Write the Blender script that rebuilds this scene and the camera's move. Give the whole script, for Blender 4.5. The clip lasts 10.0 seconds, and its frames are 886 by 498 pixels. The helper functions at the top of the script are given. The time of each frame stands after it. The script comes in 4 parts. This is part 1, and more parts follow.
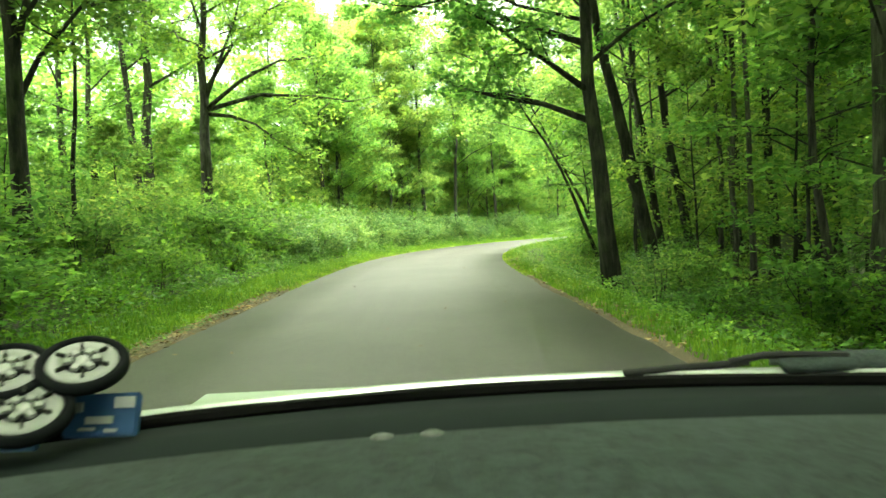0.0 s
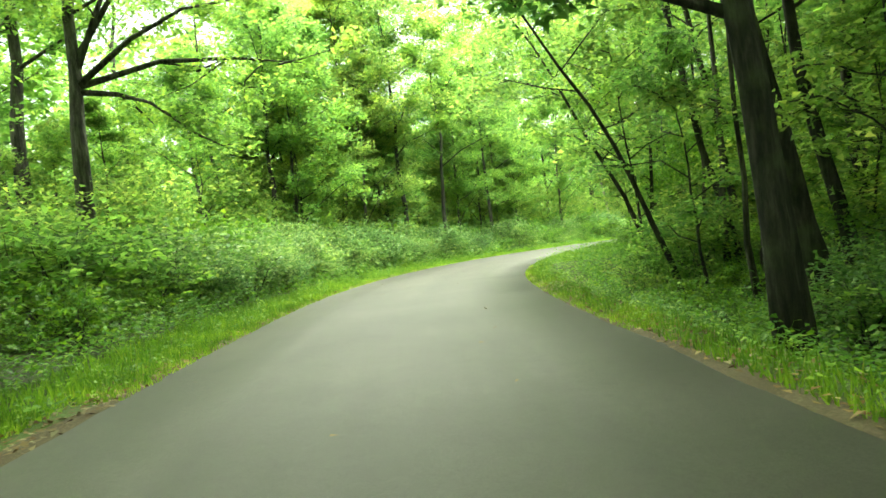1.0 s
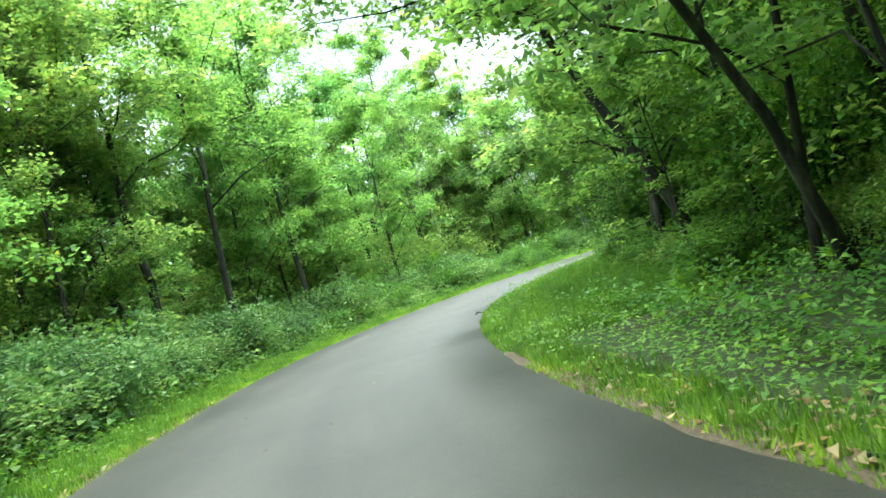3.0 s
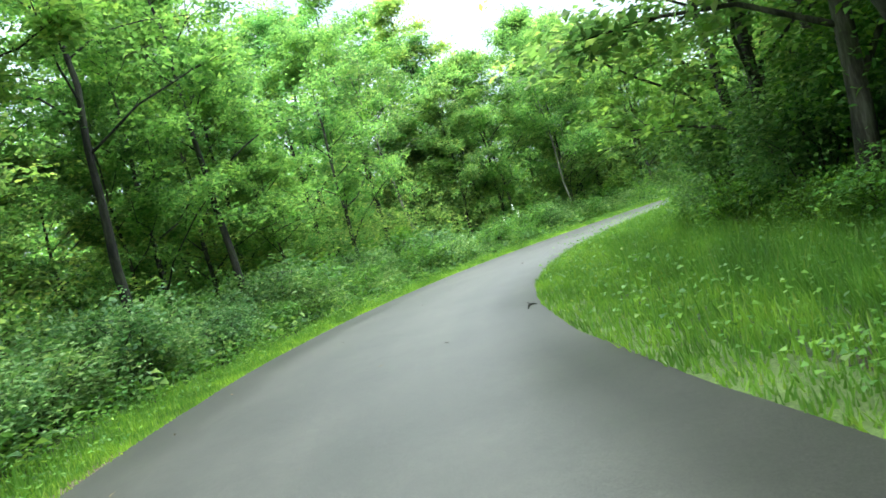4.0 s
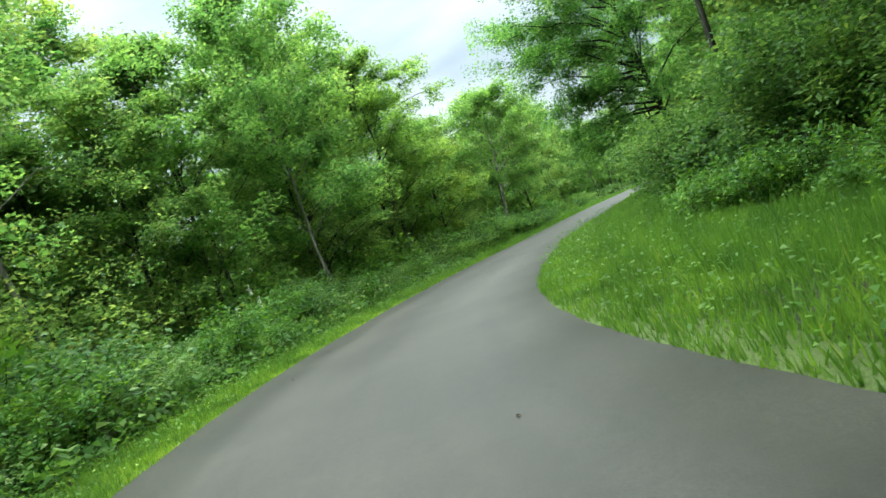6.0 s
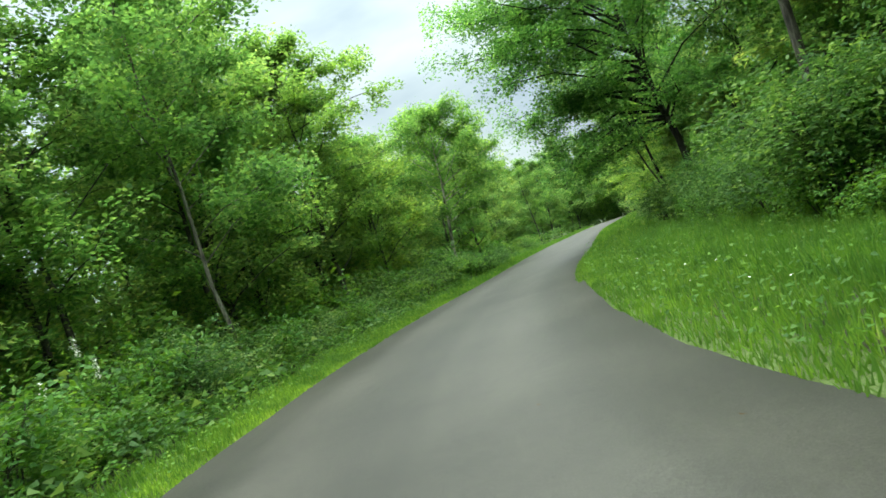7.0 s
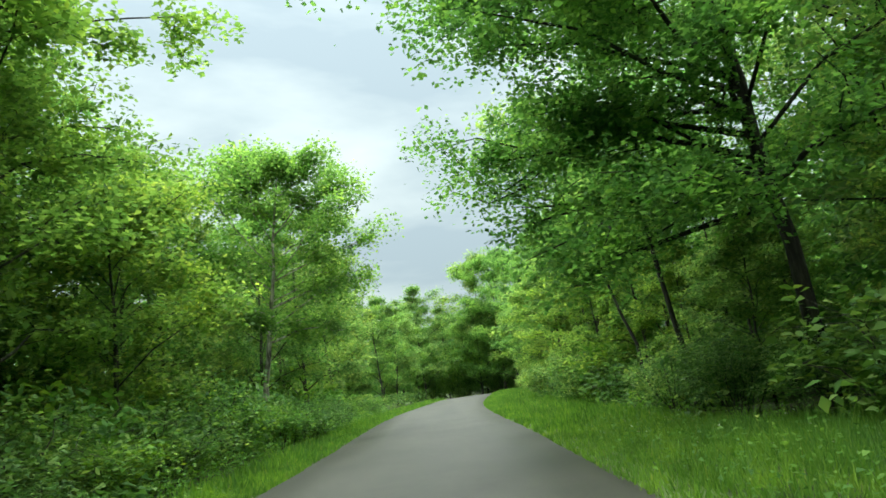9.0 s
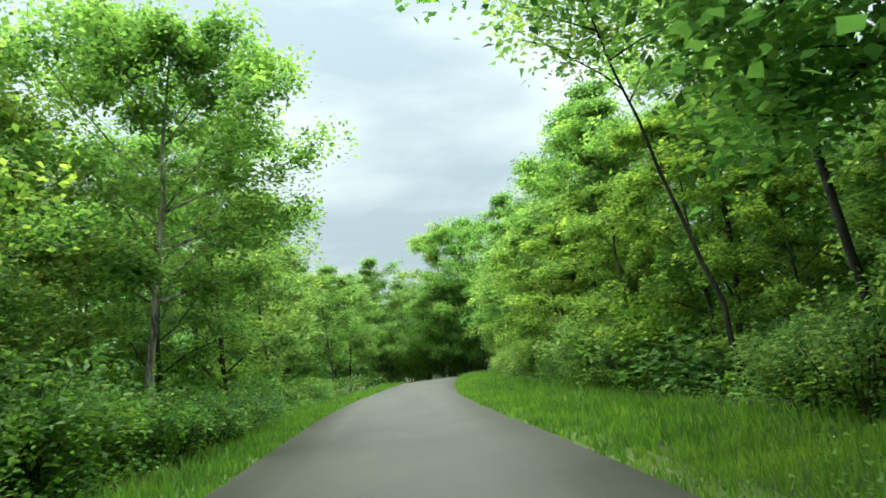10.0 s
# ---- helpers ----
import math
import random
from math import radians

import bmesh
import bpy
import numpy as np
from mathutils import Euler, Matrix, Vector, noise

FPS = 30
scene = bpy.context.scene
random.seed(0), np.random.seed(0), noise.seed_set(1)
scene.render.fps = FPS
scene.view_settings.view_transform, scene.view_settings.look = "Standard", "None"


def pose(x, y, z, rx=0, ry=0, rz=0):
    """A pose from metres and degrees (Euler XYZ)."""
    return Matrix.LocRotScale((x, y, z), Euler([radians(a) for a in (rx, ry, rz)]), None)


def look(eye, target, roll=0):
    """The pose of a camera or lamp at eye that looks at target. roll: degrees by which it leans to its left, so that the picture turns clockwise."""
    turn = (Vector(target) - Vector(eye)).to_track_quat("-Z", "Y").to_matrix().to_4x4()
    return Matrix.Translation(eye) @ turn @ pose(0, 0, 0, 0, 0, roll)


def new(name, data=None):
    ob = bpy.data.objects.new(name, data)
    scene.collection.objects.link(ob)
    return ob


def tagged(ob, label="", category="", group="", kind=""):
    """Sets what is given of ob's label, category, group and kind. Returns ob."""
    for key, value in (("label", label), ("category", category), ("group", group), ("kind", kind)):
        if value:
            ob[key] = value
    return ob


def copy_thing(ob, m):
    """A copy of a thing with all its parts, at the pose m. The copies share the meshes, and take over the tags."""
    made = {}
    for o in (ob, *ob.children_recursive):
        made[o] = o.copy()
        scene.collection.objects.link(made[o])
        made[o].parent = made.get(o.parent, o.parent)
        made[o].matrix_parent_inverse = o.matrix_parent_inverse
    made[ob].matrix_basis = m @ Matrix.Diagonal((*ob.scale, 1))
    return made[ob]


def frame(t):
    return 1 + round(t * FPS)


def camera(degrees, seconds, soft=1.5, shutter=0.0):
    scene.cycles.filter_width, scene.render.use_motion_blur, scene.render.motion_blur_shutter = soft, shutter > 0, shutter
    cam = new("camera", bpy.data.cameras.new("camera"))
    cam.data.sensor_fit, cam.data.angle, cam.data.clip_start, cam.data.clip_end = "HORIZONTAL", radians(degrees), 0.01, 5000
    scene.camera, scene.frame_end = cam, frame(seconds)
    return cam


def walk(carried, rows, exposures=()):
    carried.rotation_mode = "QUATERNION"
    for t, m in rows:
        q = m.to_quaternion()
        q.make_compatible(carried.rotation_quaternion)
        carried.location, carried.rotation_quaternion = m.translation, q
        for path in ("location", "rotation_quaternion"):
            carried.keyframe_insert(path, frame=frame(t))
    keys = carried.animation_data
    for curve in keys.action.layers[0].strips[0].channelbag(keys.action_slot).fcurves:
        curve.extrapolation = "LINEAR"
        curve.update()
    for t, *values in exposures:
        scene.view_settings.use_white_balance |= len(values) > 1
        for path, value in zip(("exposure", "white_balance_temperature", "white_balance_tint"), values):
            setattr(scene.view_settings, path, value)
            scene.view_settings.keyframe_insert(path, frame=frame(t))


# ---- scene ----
# ---------------------------------------------------------------- camera
cam = camera(63.3, 10.0, soft=1.6, shutter=0.04)
PATH = [  # seconds, x, y, z, turn about x, y, z
    (0.0, 0.001, -0.002, 1.215, 88.11, 2.66, -0.09),
    (0.5, -0.124, 4.195, 1.233, 87.84, 4.46, -0.87),
    (1.0, -0.290, 8.276, 1.199, 89.12, 5.78, -1.54),
    (1.5, -0.310, 12.220, 1.233, 89.09, 6.38, -2.05),
    (2.0, -0.390, 16.392, 1.263, 90.79, 7.71, -4.14),
    (2.5, -0.225, 20.292, 1.271, 92.90, 11.65, -12.79),
    (2.7, -0.177, 21.842, 1.279, 92.49, 14.30, -16.42),
    (3.8, 0.732, 29.708, 1.260, 90.02, 15.45, -22.22),
    (4.0, 1.037, 31.223, 1.264, 89.26, 16.07, -23.88),
    (4.5, 2.055, 35.040, 1.314, 87.28, 17.55, -29.71),
    (5.0, 3.354, 38.884, 1.315, 86.40, 18.98, -37.74),
    (5.5, 5.099, 42.434, 1.272, 88.23, 20.70, -44.77),
    (5.7, 5.891, 43.787, 1.257, 88.56, 20.60, -47.54),
    (6.8, 11.468, 50.360, 1.192, 91.99, 18.48, -55.58),
    (7.0, 12.627, 51.384, 1.240, 91.34, 18.75, -57.34),
    (7.5, 15.656, 53.811, 1.255, 92.43, 18.84, -64.46),
    (8.0, 19.086, 55.985, 1.282, 96.16, 12.26, -68.14),
    (8.5, 22.360, 57.740, 1.267, 100.93, 8.28, -69.42),
    (9.0, 25.833, 59.291, 1.239, 100.81, 7.52, -71.75),
    (9.5, 29.508, 60.617, 1.242, 99.71, 7.51, -73.40),
    (10.0, 33.228, 62.068, 1.258, 99.02, 7.32, -75.28),
]
EXPOSURE = [(0.0, 2.86, 7300, -8), (1.0, 2.62, 7200, -8), (2.0, 2.32, 6800, -7), (2.7, 2.22, 5900, 0), (4.0, 1.9, 5700, 2), (5.0, 1.68, 5800, 1), (5.7, 1.28, 5900, 0), (7.0, 1.08, 6200, -4), (8.5, 0.95, 6300, -5), (10.0, 1.02, 6300, -5)]
walk(cam, [(t, pose(x, y, z, rx, ry, rz)) for t, x, y, z, rx, ry, rz in PATH], EXPOSURE)

# ---------------------------------------------------------------- sky and sun
SUN_ELEVATION, SUN_TURN = radians(82), radians(300)
world = bpy.data.worlds.new("overcast_sky")
scene.world = world
world.use_nodes = True
wn, wl = world.node_tree.nodes, world.node_tree.links
wn.clear()
w_out, w_bg = wn.new("ShaderNodeOutputWorld"), wn.new("ShaderNodeBackground")
w_sky = wn.new("ShaderNodeTexSky")
w_sky.sky_type, w_sky.sun_disc = "NISHITA", False
w_sky.sun_elevation, w_sky.sun_rotation = SUN_ELEVATION, SUN_TURN
w_co, w_map = wn.new("ShaderNodeTexCoord"), wn.new("ShaderNodeMapping")
w_map.inputs["Scale"].default_value = (1.0, 1.0, 3.2)
w_map.inputs["Rotation"].default_value = (0.15, 0.1, 0.6)
w_noise = wn.new("ShaderNodeTexNoise")
w_noise.inputs["Scale"].default_value, w_noise.inputs["Detail"].default_value = 1.9, 6
w_noise.inputs["Roughness"].default_value, w_noise.inputs["Distortion"].default_value = 0.5, 0.25
w_ramp = wn.new("ShaderNodeValToRGB")
w_ramp.color_ramp.elements[0].position, w_ramp.color_ramp.elements[0].color = 0.38, (5.4, 6.0, 6.8, 1)
w_ramp.color_ramp.elements[1].position, w_ramp.color_ramp.elements[1].color = 0.62, (9.6, 9.8, 10.0, 1)
w_mix = wn.new("ShaderNodeMix")
w_mix.data_type = "RGBA"
w_mix.inputs["Factor"].default_value = 0.88
wl.new(w_co.outputs["Generated"], w_map.inputs["Vector"])
wl.new(w_map.outputs["Vector"], w_noise.inputs["Vector"])
wl.new(w_noise.outputs["Fac"], w_ramp.inputs["Fac"])
wl.new(w_sky.outputs["Color"], w_mix.inputs["A"])
wl.new(w_ramp.outputs["Color"], w_mix.inputs["B"])
w_xyz = wn.new("ShaderNodeSeparateXYZ")  # an overcast sky is brighter overhead than at the horizon
w_clamp, w_rise = wn.new("ShaderNodeClamp"), wn.new("ShaderNodeMath")
w_rise.operation = "MULTIPLY_ADD"
w_rise.inputs[1].default_value, w_rise.inputs[2].default_value = 1.05, 0.82
wl.new(w_co.outputs["Generated"], w_xyz.inputs["Vector"])
wl.new(w_xyz.outputs["Z"], w_clamp.inputs["Value"])
wl.new(w_clamp.outputs["Result"], w_rise.inputs[0])
w_dome = wn.new("ShaderNodeMix")
w_dome.data_type, w_dome.blend_type = "RGBA", "MULTIPLY"
w_dome.inputs["Factor"].default_value = 1.0
wl.new(w_mix.outputs["Result"], w_dome.inputs["A"])
wl.new(w_rise.outputs["Value"], w_dome.inputs["B"])
wl.new(w_dome.outputs["Result"], w_bg.inputs["Color"])
wl.new(w_bg.outputs["Background"], w_out.inputs["Surface"])
w_bg.inputs["Strength"].default_value = 0.056

sun_data = bpy.data.lights.new("sun", "SUN")
sun_data.energy, sun_data.angle, sun_data.color = 5.4, radians(115), (1.0, 0.97, 0.9)
sun = new("sun", sun_data)
sun_way = Vector((math.sin(SUN_TURN) * math.cos(SUN_ELEVATION), math.cos(SUN_TURN) * math.cos(SUN_ELEVATION), math.sin(SUN_ELEVATION)))
sun.matrix_world = look(sun_way * 60, (0, 0, 0))


# ---------------------------------------------------------------- materials
def material(name, base, rough=0.8, metal=0.0):
    m = bpy.data.materials.new(name)
    m.use_nodes = True
    n, l = m.node_tree.nodes, m.node_tree.links
    b = n["Principled BSDF"]
    b.inputs["Base Color"].default_value = (*base, 1)
    b.inputs["Roughness"].default_value, b.inputs["Metallic"].default_value = rough, metal
    return m, n, l, b


def noise_node(n, l, scale, detail=4, co=None, stretch=None, rough=0.55):
    t = n.new("ShaderNodeTexNoise")
    t.inputs["Scale"].default_value, t.inputs["Detail"].default_value, t.inputs["Roughness"].default_value = scale, detail, rough
    if co is None:
        co = n.new("ShaderNodeTexCoord").outputs["Object"]
    if stretch:
        mp = n.new("ShaderNodeMapping")
        mp.inputs["Scale"].default_value = stretch
        l.new(co, mp.inputs["Vector"])
        co = mp.outputs["Vector"]
    l.new(co, t.inputs["Vector"])
    return t.outputs["Fac"]


def ramp(n, l, fac, stops):
    r = n.new("ShaderNodeValToRGB")
    e = r.color_ramp.elements
    while len(e) < len(stops):
        e.new(0.5)
    for k, (p, c) in enumerate(stops):
        e[k].position, e[k].color = p, (*c, 1)
    l.new(fac, r.inputs["Fac"])
    return r.outputs["Color"]


def mix(n, l, fac, a, b, how="MIX"):
    x = n.new("ShaderNodeMix")
    x.data_type, x.blend_type = "RGBA", how
    for k, v in (("Factor", fac), ("A", a), ("B", b)):
        if isinstance(v, (int, float)):
            x.inputs[k].default_value = v
        elif isinstance(v, tuple):
            x.inputs[k].default_value = (*v, 1)
        else:
            l.new(v, x.inputs[k])
    return x.outputs["Result"]


def bump(n, l, b, height, strength, distance=0.02):
    u = n.new("ShaderNodeBump")
    u.inputs["Strength"].default_value, u.inputs["Distance"].default_value = strength, distance
    l.new(height, u.inputs["Height"])
    l.new(u.outputs["Normal"], b.inputs["Normal"])


def leaf_material(name, stops, glow, rough=0.5, through_light=0.66):
    """Leaves: a gloss coat over diffuse and translucent green, a tone for each leaf, each plant and each clump-wide
    patch.
    """
    m, n, l, b = material(name, (0.06, 0.13, 0.02), rough)
    g, o = n.new("ShaderNodeNewGeometry"), n.new("ShaderNodeObjectInfo")
    leaf = ramp(n, l, g.outputs["Random Per Island"], stops)
    plant = ramp(n, l, o.outputs["Random"], [(0.0, (0.8, 0.88, 0.95)), (0.5, (0.95, 1.0, 1.0)), (1.0, (1.12, 1.06, 0.95))])
    # random metre-wide tones, cool dark to warm bright, mimicking shaded and lit clumps
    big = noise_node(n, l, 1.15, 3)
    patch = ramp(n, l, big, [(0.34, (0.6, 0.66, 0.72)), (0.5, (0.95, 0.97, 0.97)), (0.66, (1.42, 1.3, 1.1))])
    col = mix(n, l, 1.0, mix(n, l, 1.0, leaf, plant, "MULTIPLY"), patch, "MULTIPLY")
    l.new(col, b.inputs["Base Color"])
    b.inputs["Specular IOR Level"].default_value = 0.2
    t = n.new("ShaderNodeBsdfTranslucent")
    l.new(mix(n, l, 1.0, col, glow, "MULTIPLY"), t.inputs["Color"])
    s = n.new("ShaderNodeMixShader")
    s.inputs["Fac"].default_value = through_light
    l.new(b.outputs["BSDF"], s.inputs[1])
    l.new(t.outputs["BSDF"], s.inputs[2])
    l.new(s.outputs["Shader"], n["Material Output"].inputs["Surface"])
    return m


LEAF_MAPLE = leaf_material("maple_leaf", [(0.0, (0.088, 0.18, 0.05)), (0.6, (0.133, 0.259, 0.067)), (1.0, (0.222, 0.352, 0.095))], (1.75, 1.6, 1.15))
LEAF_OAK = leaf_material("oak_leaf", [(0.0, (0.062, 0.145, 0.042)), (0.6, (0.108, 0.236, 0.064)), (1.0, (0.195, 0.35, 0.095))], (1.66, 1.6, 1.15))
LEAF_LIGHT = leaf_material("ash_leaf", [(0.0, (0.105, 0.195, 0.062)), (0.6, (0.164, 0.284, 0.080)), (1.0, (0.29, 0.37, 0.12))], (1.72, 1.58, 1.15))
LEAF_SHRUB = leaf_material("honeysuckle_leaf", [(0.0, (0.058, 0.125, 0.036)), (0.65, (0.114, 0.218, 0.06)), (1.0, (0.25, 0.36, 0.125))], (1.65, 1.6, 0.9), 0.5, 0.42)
# the palest leaf tone is raised to carry the bank's sky sheen
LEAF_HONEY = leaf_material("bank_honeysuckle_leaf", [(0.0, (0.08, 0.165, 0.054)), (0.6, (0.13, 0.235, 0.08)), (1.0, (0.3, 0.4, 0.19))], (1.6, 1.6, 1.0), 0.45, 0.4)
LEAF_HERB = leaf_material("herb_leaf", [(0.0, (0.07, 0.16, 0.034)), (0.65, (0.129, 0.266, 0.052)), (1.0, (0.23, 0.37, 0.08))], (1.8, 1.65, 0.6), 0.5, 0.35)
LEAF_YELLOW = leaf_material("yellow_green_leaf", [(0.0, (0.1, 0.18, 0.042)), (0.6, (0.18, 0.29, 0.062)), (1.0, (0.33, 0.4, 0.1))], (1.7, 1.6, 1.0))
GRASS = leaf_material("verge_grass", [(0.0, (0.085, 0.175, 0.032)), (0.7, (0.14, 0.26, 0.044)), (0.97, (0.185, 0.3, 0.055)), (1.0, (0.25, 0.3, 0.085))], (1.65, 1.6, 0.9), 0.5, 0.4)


def bark_material(name, dark, light, scale=9.0):
    m, n, l, b = material(name, dark, 0.92)
    co = n.new("ShaderNodeTexCoord").outputs["Object"]
    ridge = noise_node(n, l, scale, 6, co, (1, 1, 0.16), 0.7)
    blot = noise_node(n, l, 1.4, 4, co)
    c = ramp(n, l, ridge, [(0.4, tuple(v * 0.25 for v in dark)), (0.5, dark), (0.62, light)])
    moss = ramp(n, l, blot, [(0.52, (0, 0, 0)), (0.7, (1, 1, 1))])
    l.new(mix(n, l, mix(n, l, 1.0, moss, (0.35, 0.35, 0.35), "MULTIPLY"), c, (0.075, 0.1, 0.04)), b.inputs["Base Color"])
    bump(n, l, b, ridge, 1.0, 0.06)
    return m


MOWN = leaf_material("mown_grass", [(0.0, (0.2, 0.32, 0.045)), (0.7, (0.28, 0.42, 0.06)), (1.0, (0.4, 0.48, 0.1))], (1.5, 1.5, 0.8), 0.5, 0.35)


BARK = bark_material("grey_brown_bark", (0.036, 0.034, 0.026), (0.09, 0.087, 0.07))
BARK_DARK = bark_material("dark_bark", (0.013, 0.0125, 0.009), (0.036, 0.035, 0.027))
BARK_MID = bark_material("grey_bark", (0.13, 0.125, 0.1), (0.27, 0.26, 0.22), 7.0)
BARK_PALE = bark_material("pale_bark", (0.26, 0.24, 0.21), (0.46, 0.44, 0.4), 6.0)


def asphalt_material():
    m, n, l, b = material("worn_asphalt", (0.12, 0.12, 0.115), 0.58)
    co = n.new("ShaderNodeTexCoord").outputs["Object"]
    grit = noise_node(n, l, 75, 4, co, None, 0.75)
    mid = noise_node(n, l, 9, 5, co, None, 0.65)
    big = noise_node(n, l, 0.45, 5, co)
    uv = n.new("ShaderNodeUVMap").outputs["UV"]
    track = noise_node(n, l, 1.0, 3, uv, (5.0, 0.05, 1))
    c = ramp(n, l, big, [(0.3, (0.037, 0.035, 0.031)), (0.7, (0.066, 0.062, 0.055))])
    c = mix(n, l, 1.0, c, ramp(n, l, grit, [(0.3, (0.5, 0.5, 0.5)), (0.55, (1.05, 1.05, 1.05)), (0.75, (1.9, 1.9, 1.85))]), "MULTIPLY")
    c = mix(n, l, 1.0, c, ramp(n, l, mid, [(0.3, (0.86, 0.86, 0.86)), (0.7, (1.12, 1.12, 1.12))]), "MULTIPLY")
    c = mix(n, l, 1.0, c, ramp(n, l, track, [(0.35, (0.8, 0.8, 0.8)), (0.65, (1.2, 1.19, 1.17))]), "MULTIPLY")
    l.new(c, b.inputs["Base Color"])
    bump(n, l, b, grit, 0.5, 0.006)
    return m


def ground_material():
    m, n, l, b = material("forest_floor", (0.05, 0.06, 0.02), 0.95)
    co = n.new("ShaderNodeTexCoord").outputs["Object"]
    a, f = noise_node(n, l, 0.8, 6, co), noise_node(n, l, 14, 6, co, None, 0.7)
    c = ramp(n, l, a, [(0.35, (0.045, 0.04, 0.022)), (0.5, (0.04, 0.06, 0.02)), (0.68, (0.055, 0.095, 0.022))])
    c = mix(n, l, 1.0, c, ramp(n, l, f, [(0.3, (0.5, 0.5, 0.5)), (0.7, (1.4, 1.35, 1.2))]), "MULTIPLY")
    l.new(c, b.inputs["Base Color"])
    bump(n, l, b, f, 0.8, 0.05)
    return m


def soil_material(name, dark, light):
    m, n, l, b = material(name, dark, 0.95)
    co = n.new("ShaderNodeTexCoord").outputs["Object"]
    f, a = noise_node(n, l, 38, 6, co, None, 0.7), noise_node(n, l, 2.2, 4, co)
    c = ramp(n, l, f, [(0.3, tuple(v * 0.5 for v in dark)), (0.55, dark), (0.75, light)])
    c = mix(n, l, 1.0, c, ramp(n, l, a, [(0.3, (0.75, 0.75, 0.7)), (0.7, (1.2, 1.2, 1.2))]), "MULTIPLY")
    l.new(c, b.inputs["Base Color"])
    bump(n, l, b, f, 0.8, 0.02)
    return m


ASPHALT, FLOOR = asphalt_material(), ground_material()
VERGE_SOIL = soil_material("grassy_soil", (0.1, 0.15, 0.035), (0.17, 0.22, 0.06))
EDGE_SOIL = soil_material("leaf_litter_soil", (0.125, 0.094, 0.058), (0.235, 0.19, 0.125))
LITTER = leaf_material("fallen_leaf", [(0.0, (0.16, 0.09, 0.045)), (0.6, (0.27, 0.17, 0.08)), (1.0, (0.42, 0.33, 0.2))], (1, 1, 1), 0.7, 0.1)
PETAL = material("white_petal", (0.8, 0.8, 0.74), 0.6)[0]

# ---------------------------------------------------------------- the road's line
HALF = 2.53  # half the road's width
STEP = 0.5
HEADING = [(-30, -2.8), (0, -2.8), (6, -1.8), (12, -0.9), (18, -0.4), (23, 1.5), (27, 4.7), (31, 9.6), (35, 14.7), (39, 19.7), (43, 25.4), (47, 33.1), (51, 40.0), (55, 45.7), (59, 51.8), (63, 59.0), (67, 63.7), (71, 65.2), (76, 68.9), (82, 72.7), (88, 72.2), (94, 71.0), (106, 72.5), (118, 76.6), (136, 77.5), (150, 76.5), (164, 65), (194, 29), (234, 17)]
_s = np.arange(-30, 234, STEP)
_h = np.radians(np.interp(_s, [a for a, _ in HEADING], [b for _, b in HEADING]))
_x, _y = (np.cumsum(np.sin(_h)) - np.sin(_h)) * STEP, (np.cumsum(np.cos(_h)) - np.cos(_h)) * STEP
_x, _y = _x - np.interp(0, _s, _x) - 0.24, _y - np.interp(0, _s, _y) - 2.0


def road_z(s):
    """The road's height: level, then falling away behind a low crest."""
    d = np.maximum(0.0, np.asarray(s, float) - 140)
    return -np.minimum(0.0035 * d * d, 4.0)


def at(s, off):
    """The place that lies off metres to the right of the road's middle, s metres along it."""
    h = np.interp(s, _s, _h)
    return np.interp(s, _s, _x) + off * np.cos(h), np.interp(s, _s, _y) - off * np.sin(h)


def along(x, y):
    """s and off of a place."""
    k = int(np.argmin((_x - x) ** 2 + (_y - y) ** 2))
    return float(_s[k]), float((x - _x[k]) * math.cos(_h[k]) - (y - _y[k]) * math.sin(_h[k]))


def bank(s, off):
    """The rise of the ground left of the first stretch and its fall on the right."""
    a = np.maximum(0.0, np.abs(off) - HALF - 0.6)
    up = 0.6 * np.minimum(1.0, a / 7.0) * np.clip((48 - s) / 14, 0, 1)
    down = 0.75 * np.minimum(1.0, a / 1.5) * np.clip((34 - s) / 8, 0, 1)
    return np.where(off < 0, up, -down)


def ground_z(x, y):
    """The ground's height: level with the road beside it, gently uneven further off."""
    s, off = along(x, y)
    a = max(0.0, abs(off) - HALF - 0.6)
    z = float(road_z(s)) - 0.03
    far = min(1.0, a / 6.0)
    z += far * 0.35 * (noise.noise(Vector((x * 0.13, y * 0.13, 0.0))) + 0.2)
    z += float(bank(s, off))
    return z


# ---------------------------------------------------------------- mesh helpers
def mesh_object(name, verts, faces, mat, parent=None, label="", smooth=False, uvs=None):
    me = bpy.data.meshes.new(name)
    v = np.asarray(verts, np.float32).reshape(-1, 3)
    if isinstance(faces, np.ndarray):
        k = faces.shape[1]
        me.vertices.add(len(v))
        me.vertices.foreach_set("co", v.ravel())
        me.loops.add(faces.size)
        me.loops.foreach_set("vertex_index", faces.astype(np.int32).ravel())
        me.polygons.add(len(faces))
        me.polygons.foreach_set("loop_start", np.arange(0, faces.size, k, dtype=np.int32))
        me.update(calc_edges=True)
    else:
        me.from_pydata(v.tolist(), [], faces)
    if uvs is not None:
        layer = me.uv_layers.new(name="UVMap")
        idx = np.empty(len(me.loops), np.int32)
        me.loops.foreach_get("vertex_index", idx)
        layer.data.foreach_set("uv", np.asarray(uvs, np.float32)[idx].ravel())
    me.materials.append(mat)
    if smooth:
        me.polygons.foreach_set("use_smooth", np.ones(len(me.polygons), bool))
    me.update()
    ob = new(name, me)
    if parent is not None:
        ob.parent = parent
    if label:
        tagged(ob, label)
    return ob


def thing(name, label, category, group="", place=None):
    e = new(name)
    if place is not None:
        e.matrix_basis = place
    return tagged(e, label, category, group)


def unit(v):
    return v / np.maximum(np.linalg.norm(v, axis=-1, keepdims=True), 1e-9)


